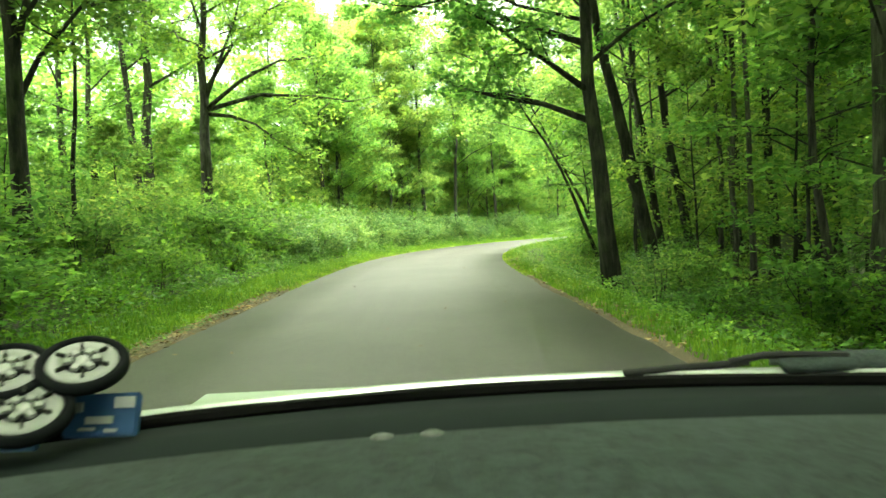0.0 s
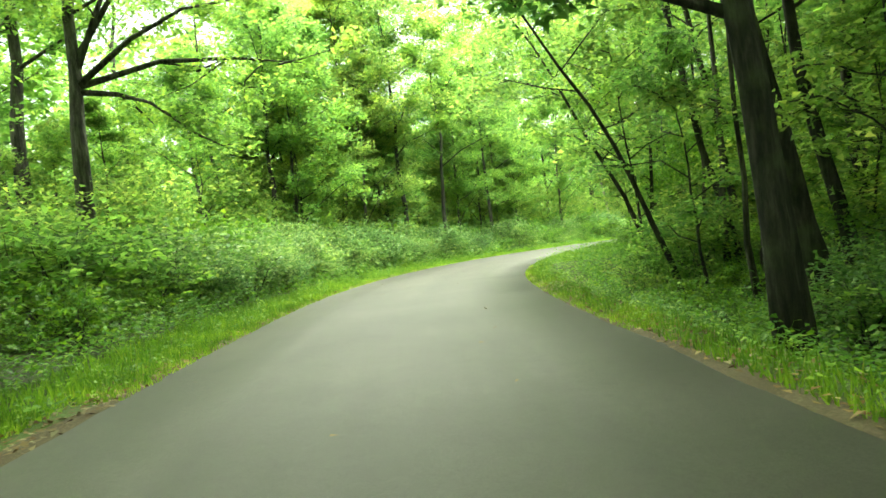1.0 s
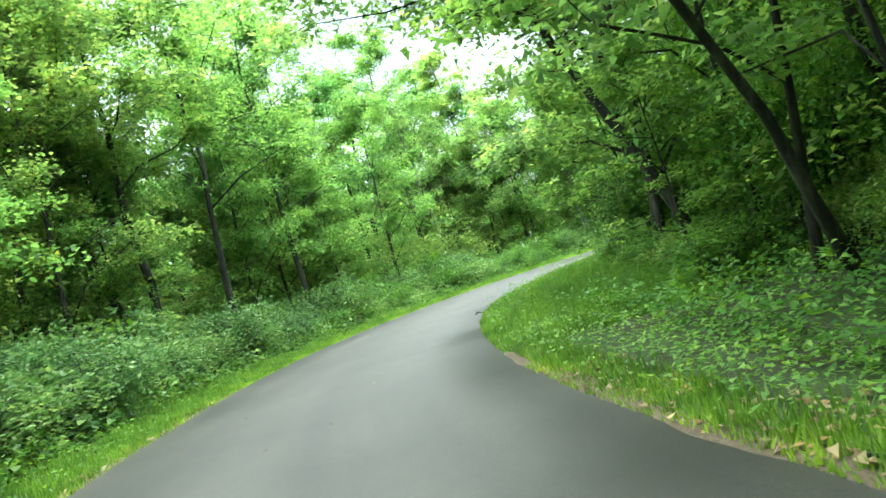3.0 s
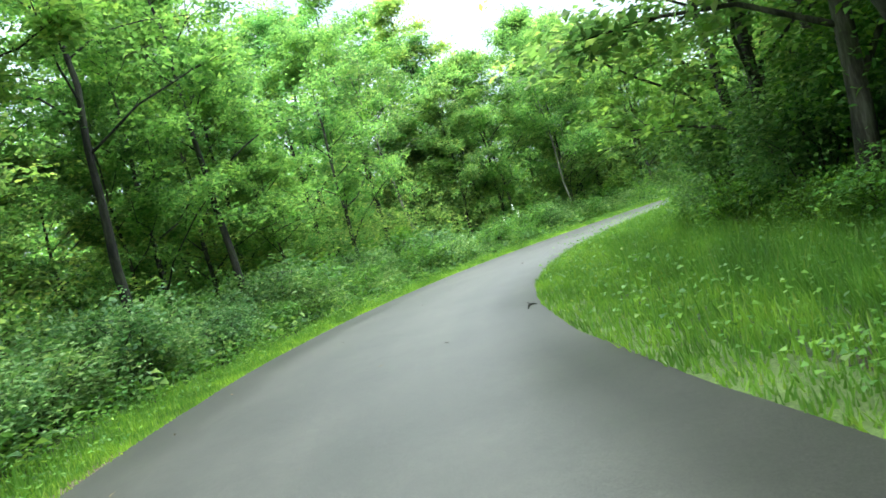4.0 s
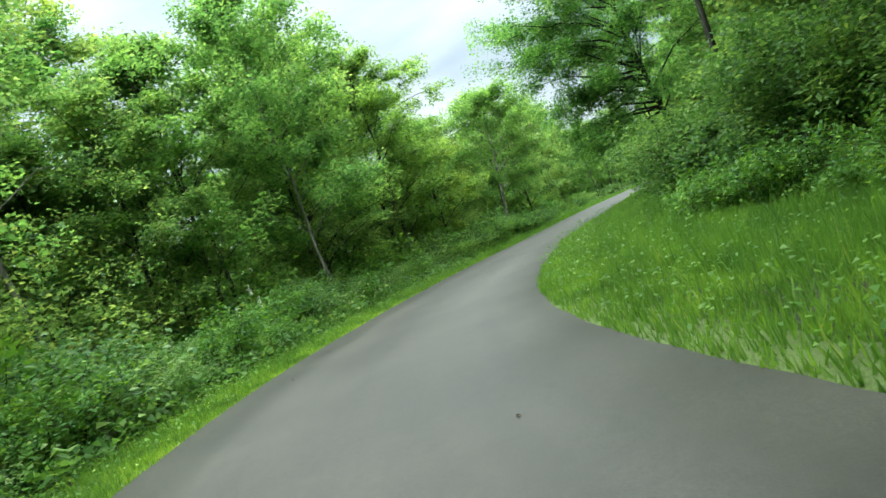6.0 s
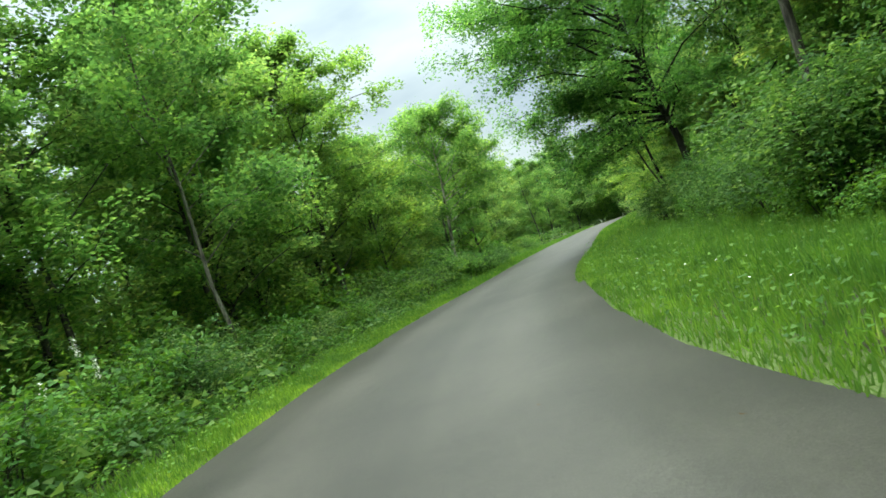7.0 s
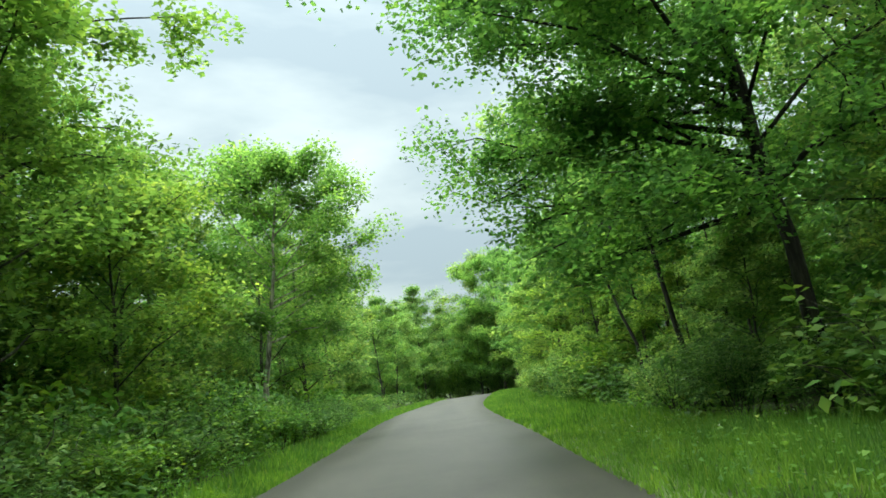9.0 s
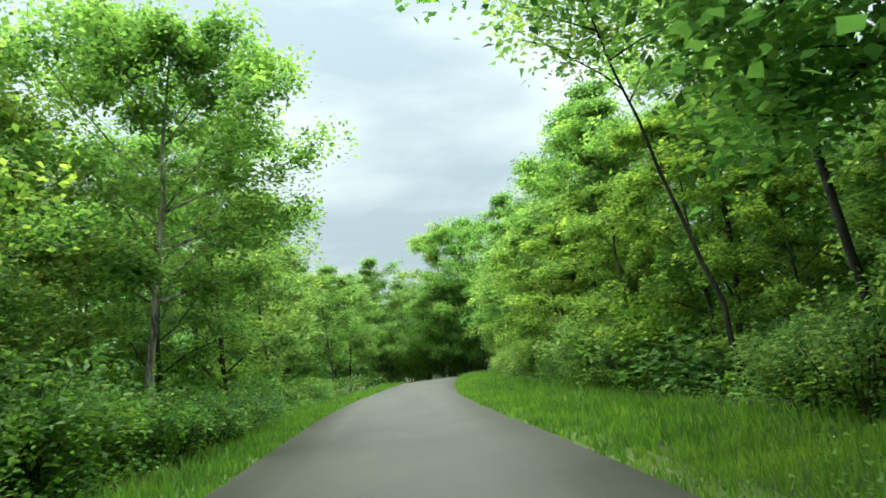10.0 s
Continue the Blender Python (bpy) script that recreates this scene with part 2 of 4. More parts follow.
def tube(V, F, pts, radii, sides):
    """Adds a tapered tube along pts to the lists V and F."""
    pts = np.asarray(pts, float)
    d = unit(np.gradient(pts, axis=0))
    ref = np.array([0.0, 0.0, 1.0]) if abs(d[0, 2]) < 0.9 else np.array([1.0, 0.0, 0.0])
    a = unit(np.cross(d, ref))
    b = np.cross(d, a)
    base, ang = len(V), np.arange(sides) * 2 * math.pi / sides
    for i, (p, u, w, r) in enumerate(zip(pts, a, b, radii)):
        for j, t in enumerate(ang):
            q = r * (1 + 0.07 * math.sin(3 * t + 1.1 * i) + 0.05 * math.sin(5 * t - 0.7 * i)) if sides > 6 else r
            V.append(p + q * (math.cos(t) * u + math.sin(t) * w))
    for i in range(len(pts) - 1):
        for j in range(sides):
            k = (j + 1) % sides
            F.append((base + i * sides + j, base + i * sides + k, base + (i + 1) * sides + k, base + (i + 1) * sides + j))
    F.append(tuple(base + (len(pts) - 1) * sides + j for j in range(sides)))
    F.append(tuple(base + j for j in reversed(range(sides))))


def leaves(rng, centres, length, width, flat=0.5, droop=0.15, out=None, oval=False):
    """Pointed leaves at the centres: corners and faces. flat: 1 lies level, 0 turns any way."""
    n = len(centres)
    az = rng.uniform(0, 2 * math.pi, n)
    a = np.stack([np.cos(az), np.sin(az), rng.normal(-droop, 0.3, n)], -1)
    if out is not None:
        a = a + out * 0.9
    a = unit(a)
    up = unit(np.stack([rng.normal(0, 1, n) * (1 - flat), rng.normal(0, 1, n) * (1 - flat), np.full(n, 1.0)], -1))
    side = unit(np.cross(a, up))
    nn = np.cross(side, a)
    L = (length * rng.uniform(0.65, 1.3, n))[:, None]
    W = L * width * rng.uniform(0.8, 1.2, n)[:, None]
    if oval:
        fold = nn * 0.1 * L
        q = [centres - 0.5 * a * L, centres + side * W * 0.5 - 0.08 * a * L + fold, centres + 0.5 * a * L, centres - side * W * 0.5 - 0.08 * a * L + fold]
        return np.stack(q, 1).reshape(-1, 3), np.arange(4 * n).reshape(n, 4)
    p0 = centres - 0.4 * a * L + side * W * 0.5
    p1 = centres - 0.4 * a * L - side * W * 0.5 + nn * 0.1 * L
    p2 = centres + 0.6 * a * L
    return np.stack([p0, p1, p2], 1).reshape(-1, 3), np.arange(3 * n).reshape(n, 3)


def spray_points(rng, tips, per, radius, thick):
    """Leaf centres in flat sprays about the tips (x, y, z, size)."""
    tips = np.asarray(tips, float)
    n = len(tips) * per
    t = np.repeat(tips, per, 0)
    az, r = rng.uniform(0, 2 * math.pi, n), np.sqrt(rng.uniform(0, 1, n)) * radius
    out = np.stack([np.cos(az), np.sin(az), np.zeros(n)], -1)
    p = t[:, :3] + out * (r * t[:, 3])[:, None]
    p[:, 2] += rng.normal(0, thick, n) * t[:, 3] - 0.6 * thick * (r / radius) ** 2
    return p, out


# ---------------------------------------------------------------- plants
def bend(rng, p, q, n, wob, sag=0.0):
    """A wavering line from p to q."""
    t = np.linspace(0, 1, n)[:, None]
    line = np.asarray(p) * (1 - t) + np.asarray(q) * t
    w = rng.normal(0, wob, (n, 3)) * np.sin(t * math.pi)
    line = line + w
    line[:, 2] += sag * np.sin(t[:, 0] * math.pi)
    return line


def tree(seed, label, height, girth, spread, crown_low, limbs, subs, per, leaf, mat, bark, lean=(0, 0), curve=(0, 0), spray=0.6, thick=0.25,
         extra=(), rise=0.45, name="tree", group="trees of the wood", top=1.0, width=0.7, flat=0.45, oval=False, joined=False):
    """A tree at the origin: a tapered trunk, limbs that fork, and a crown of leaf sprays. extra: limbs of their own (height, reach x, y, z)."""
    rng = np.random.default_rng(seed)
    root = thing(name, label, "tree", group)
    V, F, tips = [], [], []
    t = np.linspace(0, 1, 11)
    axis = np.stack([lean[0] * t + curve[0] * np.sin(t * math.pi), lean[1] * t + curve[1] * np.sin(t * math.pi), height * top * t], -1)
    axis[1:, :2] += np.cumsum(rng.normal(0, 0.012 * height, (10, 2)), 0) * 0.5
    rad = girth * (1 - 0.9 * t ** 0.9) + girth * 0.35 * np.exp(-t * height / 0.3)
    axis[0, 2] = -0.35
    tube(V, F, axis, rad, 14)
    mesh_object("trunk", V, F, bark, root, smooth=True)

    def on(h):
        return np.array([np.interp(h / height, t, axis[:, k]) for k in range(3)])

    plan = []
    for k in range(limbs):
        u = (k + rng.uniform(0.1, 0.9)) / limbs
        h = crown_low + (height - crown_low) * 0.93 * u ** 0.9
        az = k * 2.4 + rng.uniform(-0.5, 0.5)
        reach = spread * (0.35 + 0.65 * math.sin(math.pi * min(1, 0.22 + 0.78 * u)) ** 0.8) * rng.uniform(0.7, 1.15)
        if u > 0.85:
            reach *= 0.6
        plan.append((h, math.cos(az) * reach, math.sin(az) * reach, reach * rise * rng.uniform(0.5, 1.4) + 0.2))
    for k in range(3):
        az, reach = 2.2 * k + rng.uniform(0, 1), spread * rng.uniform(0.2, 0.42)
        plan.append((height * (0.78 + 0.07 * k), math.cos(az) * reach, math.sin(az) * reach, reach * 0.5))
    limbs += 3
    plan += list(extra)
    for k, (h, dx, dy, dz) in enumerate(plan):
        p = on(h)
        q = p + np.array([dx, dy, dz])
        size = float(np.linalg.norm(q - p))
        line = bend(rng, p, q, 7, 0.05 * size, 0.08 * size)
        r0 = max(0.018, float(np.interp(h / height, t, rad)) * (0.42 if k < limbs else 0.62))
        r0 = min(r0, 0.02 + size * 0.02)
        if not joined or k == 0:
            V, F = [], []
        tube(V, F, line[::2], np.linspace(r0, 0.012, 4), 5)
        for j in range(subs):
            f = 0.28 + 0.72 * (j + rng.uniform(0.2, 0.9)) / subs
            b = np.array([np.interp(f, np.linspace(0, 1, 7), line[:, c]) for c in range(3)])
            side = rng.normal(0, 1, 3) * np.array([1, 1, 0.35])
            side = unit(side + unit((q - p)[None])[0] * 0.8) * size * rng.uniform(0.18, 0.42)
            e = b + side
            tube(V, F, bend(rng, b, e, 3, 0.03 * size), np.linspace(r0 * 0.35, 0.006, 3), 3)
            tips.append((*e, rng.uniform(0.7, 1.2)))
            tips.append((*(b + side * 0.45), rng.uniform(0.5, 0.9)))
        tips.append((*q, rng.uniform(0.8, 1.2)))
        if not joined or k == len(plan) - 1:
            mesh_object("branchwork" if joined else "limb", V, F, bark, root, smooth=True)
    tips.append((*on(height), 0.8))
    tips.append((*on(height * 0.93), 1.0))
    pts, out = spray_points(rng, tips, per, spray, thick)
    mesh_object("crown", *leaves(rng, pts, leaf, width, flat, 0.2, out, oval), mat, root)
    return root


def shrub(seed, label, height, radius, count, leaf, mat, name="shrub", group="undergrowth shrubs", stems=7, width=0.5, dome=2.2, thick=None, flat=0.45):
    """A shrub: arching stems and a ragged dome of leaf sprays down to the ground."""
    rng = np.random.default_rng(seed)
    root = thing(name, label, "shrub", group)
    V, F, tips = [], [], []
    for k in range(stems):
        az, r = k * 2.4 + rng.uniform(-0.4, 0.4), radius * rng.uniform(0.3, 0.95)
        top = np.array([math.cos(az) * r, math.sin(az) * r, height * (1 - 0.5 * (r / radius) ** dome) * rng.uniform(0.8, 1.15)])
        line = bend(rng, (math.cos(az) * 0.06, math.sin(az) * 0.06, -0.15), top, 6, 0.04 * height, 0.15 * height)
        tube(V, F, line, np.linspace(0.012 + 0.006 * height, 0.004, 6), 4)
        for f in (0.45, 0.65, 0.82, 1.0):
            b = np.array([np.interp(f, np.linspace(0, 1, 6), line[:, c]) for c in range(3)])
            for _ in range(4):
                side = rng.normal(0, 1, 3) * np.array([1, 1, 0.45]) * radius * 0.32
                e = b + side
                e[2] = max(e[2], 0.08)
                if rng.uniform() < 0.4:
                    tube(V, F, [b, e], (0.006, 0.003), 3)
                tips.append((*e, rng.uniform(0.7, 1.25)))
    mesh_object("branchwork", V, F, BARK, root)
    per = max(4, count // len(tips))
    pts, out = spray_points(rng, tips, per, 0.17 * radius + 0.07, thick or 0.05 * height + 0.04)
    pts[:, 2] = np.maximum(pts[:, 2], 0.04)
    mesh_object("foliage", *leaves(rng, pts, leaf, width, flat, 0.05, out, leaf > 0.1), mat, root)
    return root


def stand(ob, x, y, turn=0.0, size=1.0, tall=None):
    """Puts ob, or a copy of it, on the ground."""
    m = pose(x, y, ground_z(x, y) - 0.02, 0, 0, turn) @ Matrix.Diagonal((size, size, tall or size, 1))
    if ob.get("stood"):
        return copy_thing(ob, m)
    ob.matrix_basis = m
    ob["stood"] = 1
    return ob
# ---------------------------------------------------------------- ground and road
def ground_sheet():
    """One sheet of ground: fine along the road, coarse out to the horizon."""
    gx = np.concatenate([[-1800, -600, -250, -120, -80], np.arange(-56, 112, 1.4), [130, 180, 300, 700, 1900]])
    gy = np.concatenate([[-1700, -600, -200, -90, -50], np.arange(-34, 136, 1.4), [150, 200, 320, 700, 1900]])
    V = []
    for y in gy:
        for x in gx:
            s, off = along(x, y)
            z = ground_z(x, y)
            if abs(off) < HALF + 1.2:
                z -= 0.06
            V.append((x, y, z))
    w = len(gx)
    F = np.array([(j * w + i, j * w + i + 1, (j + 1) * w + i + 1, (j + 1) * w + i) for j in range(len(gy) - 1) for i in range(w - 1)])
    tagged(mesh_object("ground", V, F, FLOOR, smooth=True), "dark forest floor with leaf litter and moss", "ground", kind="structure")


def ribbon(name, s0, s1, offs, heights, mat, label, category, wob=0.0, seed=1, step=0.5):
    """A strip along the road between the offsets, with uneven edges, and its skirt down into the soil."""
    V, UV = [], []
    ss = np.arange(s0, s1, step)
    for s in ss:
        for k, (o, z) in enumerate(zip(offs, heights)):
            e = wob * (noise.noise(Vector((s * 0.45, seed * 7.3 + k * 3.1, 0))) + 0.5 * noise.noise(Vector((s * 1.9, seed * 3.7 + k * 5.3, 4)))) if abs(o) > 1.9 else 0
            if abs(o) > 1.9:
                e -= math.copysign(0.15 * min(1.0, max(0.0, (s - 73) / 14)), o)
            x, y = at(s, o + e)
            V.append((x, y, z + float(road_z(s))))
            UV.append((o / (2 * HALF) + 0.5, s))
    w = len(offs)
    F = np.array([(j * w + i, j * w + i + 1, (j + 1) * w + i + 1, (j + 1) * w + i) for j in range(len(ss) - 1) for i in range(w - 1)])
    return tagged(mesh_object(name, V, F, mat, smooth=True, uvs=UV), label, category, kind="structure")


ground_sheet()
ribbon("road", -28, 225, (-HALF - 0.05, -HALF, -1.3, 0, 1.3, HALF, HALF + 0.05), (-0.08, 0.0, 0.025, 0.035, 0.025, 0.0, -0.08), ASPHALT,
       "narrow worn grey asphalt road without markings", "road", 0.07, 2)
ribbon("verge_soil_left", -28, 225, (-HALF - 1.7, -HALF - 0.9, -HALF - 0.2, -HALF + 0.1), (-0.09, 0.0, -0.01, -0.03), VERGE_SOIL, "mown green strip of soil beside the road", "verge", 0.12, 3)
ribbon("verge_soil_right", -28, 225, (HALF - 0.1, HALF + 0.15, HALF + 0.5, HALF + 0.8), (-0.03, -0.01, 0.0, -0.22), VERGE_SOIL, "grassy green strip of soil beside the road", "verge", 0.12, 4)
ribbon("soil_edge_left", -28, 42, (-HALF - 0.3, -HALF - 0.1, -HALF + 0.12), (-0.012, 0.01, -0.02), EDGE_SOIL, "tan strip of leaf litter and grit along the asphalt", "soil", 0.12, 5)
ribbon("soil_edge_right", -28, 36, (HALF - 0.14, HALF + 0.05, HALF + 0.28), (-0.02, 0.008, -0.012), EDGE_SOIL, "tan strip of leaf litter and grit along the asphalt", "soil", 0.16, 6)

# ---------------------------------------------------------------- plant kinds
TALL = [tree(11 + k, lab, h, g, sp, lo, 14, 5, 84, 0.152, mt, bk, curve=(c, 0.2), rise=0.45, spray=0.72, thick=0.18, flat=0.62) for k, (lab, h, g, sp, lo, mt, bk, c) in enumerate([
    ("tall forest maple with a grey trunk and green crown", 16, 0.14, 4.2, 3.8, LEAF_MAPLE, BARK, 0.3),
    ("tall dark-trunked oak in full summer leaf", 17, 0.17, 4.6, 4.5, LEAF_OAK, BARK_DARK, -0.4),
    ("slender forest tree with high airy crown", 15, 0.1, 3.6, 4.2, LEAF_LIGHT, BARK, 0.5)])]
DEEP = [tree(21 + k, lab, h, g, sp, lo, 13, 4, 30, 0.32, mt, bk, curve=(c, 0.2), rise=0.45, spray=0.75, thick=0.3, joined=True) for k, (lab, h, g, sp, lo, mt, bk, c) in enumerate([
    ("tall maple deep in the wood", 16, 0.19, 4.2, 3.4, LEAF_MAPLE, BARK, 0.3), ("tall dark-trunked oak deep in the wood", 17, 0.22, 4.6, 3.6, LEAF_OAK, BARK_DARK, -0.4)])]
EDGE = [tree(31 + k, lab, h, g, sp, lo, 18, 5, 76, 0.17, mt, bk, curve=(0.3, -0.2), rise=0.5, group="trees along the road's edge", spray=0.68, thick=0.19, flat=0.62) for k, (lab, h, g, sp, lo, mt, bk) in enumerate([
    ("leafy young maple at the wood's edge", 11, 0.11, 3.0, 0.7, LEAF_MAPLE, BARK),
    ("bright green ash with branches to the ground", 10, 0.1, 2.8, 0.6, LEAF_LIGHT, BARK)])]
NEAR = [tree(41 + k, lab, h, g, sp, lo, 19, 5, 90, 0.146, mt, bk, curve=(0.2, -0.2), rise=0.5, group="trees along the road's edge", spray=0.66, thick=0.17, flat=0.62, oval=True) for k, (lab, h, g, sp, lo, mt, bk) in enumerate([
    ("leafy maple close beside the road", 12, 0.12, 3.3, 0.9, LEAF_MAPLE, BARK), ("light green ash close beside the road", 11.5, 0.11, 3.1, 0.8, LEAF_LIGHT, BARK)])]
SLIM = [tree(51 + k, "thin sapling with sparse layered leaves", 6.5, 0.045, 1.9, 1.0, 10, 3, 42, 0.125, mt, BARK_DARK, lean=(ln, 0.2), rise=0.3, name="sapling", group="saplings in the wood", thick=0.1, joined=True)
        for k, (mt, ln) in enumerate([(LEAF_MAPLE, 0.4), (LEAF_LIGHT, -0.7)])]
POLE = [tree(58 + k, "slender straight pole tree in the dense wood", 13, 0.075, 2.0, 6.5, 6, 3, 20, 0.17, mt, BARK, lean=(ln, 0.1), rise=0.5, thick=0.16, flat=0.6, joined=True) for k, (mt, ln) in enumerate([(LEAF_MAPLE, 0.3), (LEAF_LIGHT, -0.5)])]
BUSH = [shrub(71 + k, lab, 1.5, 1.2, 1100, 0.17, mt, width=0.65) for k, (lab, mt) in enumerate([
    ("rounded honeysuckle shrub with small grey-green leaves", LEAF_SHRUB), ("bushy green shrub in the undergrowth", LEAF_HERB), ("dense leafy shrub beside the road", LEAF_SHRUB)])]
FINE_BUSH = [shrub(76 + k, lab, 1.5, 1.15, 2900, 0.12, mt, width=0.5, stems=10) for k, (lab, mt) in enumerate([
    ("honeysuckle shrub with small pale leaves by the verge", LEAF_SHRUB), ("leafy green shrub at the road's verge", LEAF_HERB)])]
HONEY_BUSH = [shrub(96, "grey-green honeysuckle shrub in a dense bank", 1.5, 1.15, 3600, 0.108, LEAF_HONEY, width=0.5, stems=10)]
LAYERED = [shrub(66 + k, lab, h, r, 1500, 0.15, mt, stems=8, width=0.62, dome=1.4, thick=0.05, flat=0.72) for k, (lab, h, r, mt) in enumerate([
    ("broad-leaved shrub in flat layered sprays", 1.7, 1.3, LEAF_MAPLE), ("layered green seedling thicket with broad leaves", 1.4, 1.2, LEAF_HERB), ("tall layered shrub with large light leaves", 2.3, 1.4, LEAF_LIGHT)])]
BRIGHT_BUSH = [shrub(86, "tall leafy thicket bush in light green", 3.4, 2.0, 7600, 0.152, LEAF_LIGHT, "large_shrub", "tall shrubs behind the grass", 12, dome=1.5, width=0.65)]
CANOPY = [tree(94, "wide-crowned tree spreading over the road", 15, 0.17, 6.2, 6.4, 16, 6, 72, 0.168, LEAF_LIGHT, BARK, rise=0.35, spray=0.8, oval=True)]
BIG_BUSH = [shrub(81 + k, lab, 3.6, 2.1, 9500, 0.15, mt, "large_shrub", "tall shrubs behind the grass", 13, dome=1.6) for k, (lab, mt) in enumerate([
    ("tall arching honeysuckle bush with pale leaves", LEAF_SHRUB), ("tall dense green bush", LEAF_HERB)])]


def scatter(kinds, s0, s1, o0, o1, gap, size=(0.8, 1.25), jitter=0.5, skip=()):
    """Plants from the kinds over a stretch of road (s) and a band beside it (off), about gap metres apart."""
    rnd = random.Random(int(1000 * s0 + 131 * o0 + 17 * gap))
    s = s0
    row = 0
    while s < s1:
        o = o0 + (gap * 0.5 if row % 2 else 0) * (1 if o1 > o0 else -1)
        while (o < o1) if o1 > o0 else (o > o1):
            a, b = s + rnd.uniform(-jitter, jitter) * gap, o + rnd.uniform(-jitter, jitter) * gap
            if min(abs(o0), abs(o1)) > abs(b):
                b = math.copysign(min(abs(o0), abs(o1)), o1) + rnd.uniform(0, 0.3) * math.copysign(1, o1)
            x, y = at(a, b)
            if abs(along(x, y)[1]) > min(abs(o0), abs(o1)) - 0.2 and not any((x - u) ** 2 + (y - v) ** 2 < r * r for u, v, r in skip):
                k = rnd.uniform(*size)
                stand(rnd.choice(kinds), x, y, rnd.uniform(0, 360), k, k * rnd.uniform(0.82, 1.2))
            o += gap if o1 > o0 else -gap
        s += gap
        row += 1


# ---------------------------------------------------------------- trees that stand out
stand(tree(101, "big dark-trunked oak close beside the road", 17, 0.215, 4.8, 5.0, 16, 5, 96, 0.143, LEAF_OAK, BARK_DARK, lean=(-1.3, 0.4),
           extra=[(4.2, -3.2, 0.6, 1.1), (4.9, -2.6, -1.2, 1.5), (6.0, -4.2, 2.0, 1.6), (7.5, -4.6, -2.0, 1.4)]), 3.92, 16.5)
stand(tree(102, "grey maple with one long level limb towards the road", 14, 0.25, 4.0, 6.5, 14, 5, 90, 0.143, LEAF_MAPLE, BARK, lean=(0.6, 0), curve=(-0.2, 0),
           extra=[(5.2, 5.6, -0.4, 0.0), (5.2, 4.5, -0.4, 1.7), (5.1, 3.1, -0.6, -1.5), (5.5, 1.5, 0.3, 4.2), (5.8, 3.6, 0.2, 3.4)]), -8.5, 25.9)
stand(tree(118, "grey-brown tree with a stout trunk in the wood", 16, 0.19, 4.2, 5.2, 11, 5, 84, 0.165, LEAF_MAPLE, BARK_DARK, lean=(-2.6, 0.2), curve=(-0.4, 0)), 5.75, 18.7)
stand(tree(103, "old grey tree standing among shrubs", 16, 0.2, 4.2, 4.6, 14, 5, 84, 0.150, LEAF_LIGHT, BARK_DARK, extra=[(3.6, 1.7, 0.5, 2.4), (4.4, 1.4, -0.3, 3.0)]), -8.45, 14.5)
stand(tree(104, "twin-stemmed grey forest tree", 18, 0.28, 4.0, 6.5, 14, 5, 84, 0.150, LEAF_MAPLE, BARK, lean=(-0.3, 0.4)), -12.3, 30.6)
stand(tree(119, "grey forest tree beside its twin", 17, 0.2, 3.6, 7.0, 12, 5, 84, 0.150, LEAF_LIGHT, BARK, lean=(-1.6, 0.2)), -12.0, 29.6)
stand(tree(120, "slender dark tree among tall shrubs", 13, 0.07, 2.6, 5.0, 10, 4, 70, 0.140, LEAF_LIGHT, BARK_DARK, lean=(0.5, 0)), -9.3, 18.2)
stand(tree(105, "dark slender tree leaning over the road", 9.6, 0.08, 2.8, 2.6, 13, 4, 70, 0.120, LEAF_MAPLE, BARK_DARK, lean=(-5.4, -0.5), rise=0.25, curve=(0.3, 0)), 6.7, 30.0)
stand(tree(106, "dark slender tree curving over the road", 9.0, 0.075, 2.8, 3.6, 8, 4, 84, 0.120, LEAF_LIGHT, BARK_DARK, lean=(-4.8, 0.2), rise=0.25, curve=(0.45, 0.1)), 5.35, 23.8)
stand(tree(107, "leaning forked tree beside the bend", 12.4, 0.13, 4.4, 4.8, 16, 5, 95, 0.14, LEAF_LIGHT, BARK_DARK, lean=(-3.4, 1.5), rise=0.3,
           extra=[(5.5, -4.4, 0.2, 1.6), (7.0, -4.2, 1.2, 1.4), (6.2, -3.0, -1.0, 1.6), (8.0, -3.6, 0.0, 1.2)]), 9.13, 35.6)
for k, (x, y, r, lx) in enumerate([(7.2, 20.4, 0.15, -0.8), (8.1, 19.4, 0.11, 0.3), (8.4, 18.2, 0.13, -0.4), (8.8, 16.6, 0.11, 0.4), (6.9, 22.2, 0.12, -1.6), (7.5, 25.6, 0.1, -2.6), (8.3, 27.2, 0.12, -2.0), (9.6, 23.6, 0.1, -0.6), (10.2, 20.5, 0.12, 0.2), (9.4, 31.0, 0.11, -2.4)]):
    stand(tree(140 + k, "straight dark forest trunk with a high leafy crown" if abs(lx) < 1 else "dark forest trunk leaning towards the road", 14 + k % 3, r, 3.0, 4.2, 8, 4, 32, 0.150, (LEAF_MAPLE, LEAF_LIGHT)[k % 2], BARK_DARK, lean=(lx, 0.2)), x, y)
stand(tree(108, "dark thin tree with a forked top", 12, 0.14, 3.2, 4.6, 13, 4, 80, 0.150, LEAF_MAPLE, BARK_DARK, extra=[(4.6, 0.9, -0.2, 1.0), (4.6, -0.8, 0.1, 1.2)]), -6.45, 37.3)
stand(tree(109, "slanting dark tree beyond the bend", 14.5, 0.13, 3.2, 4.8, 13, 4, 80, 0.150, LEAF_LIGHT, BARK_DARK, lean=(-4.6, 1.4)), -1.35, 45.6)
stand(tree(110, "dark straight tree beyond the bend", 14.5, 0.14, 3.2, 4.8, 13, 4, 80, 0.150, LEAF_LIGHT, BARK_DARK, lean=(-0.6, 0)), -1.05, 44.9)
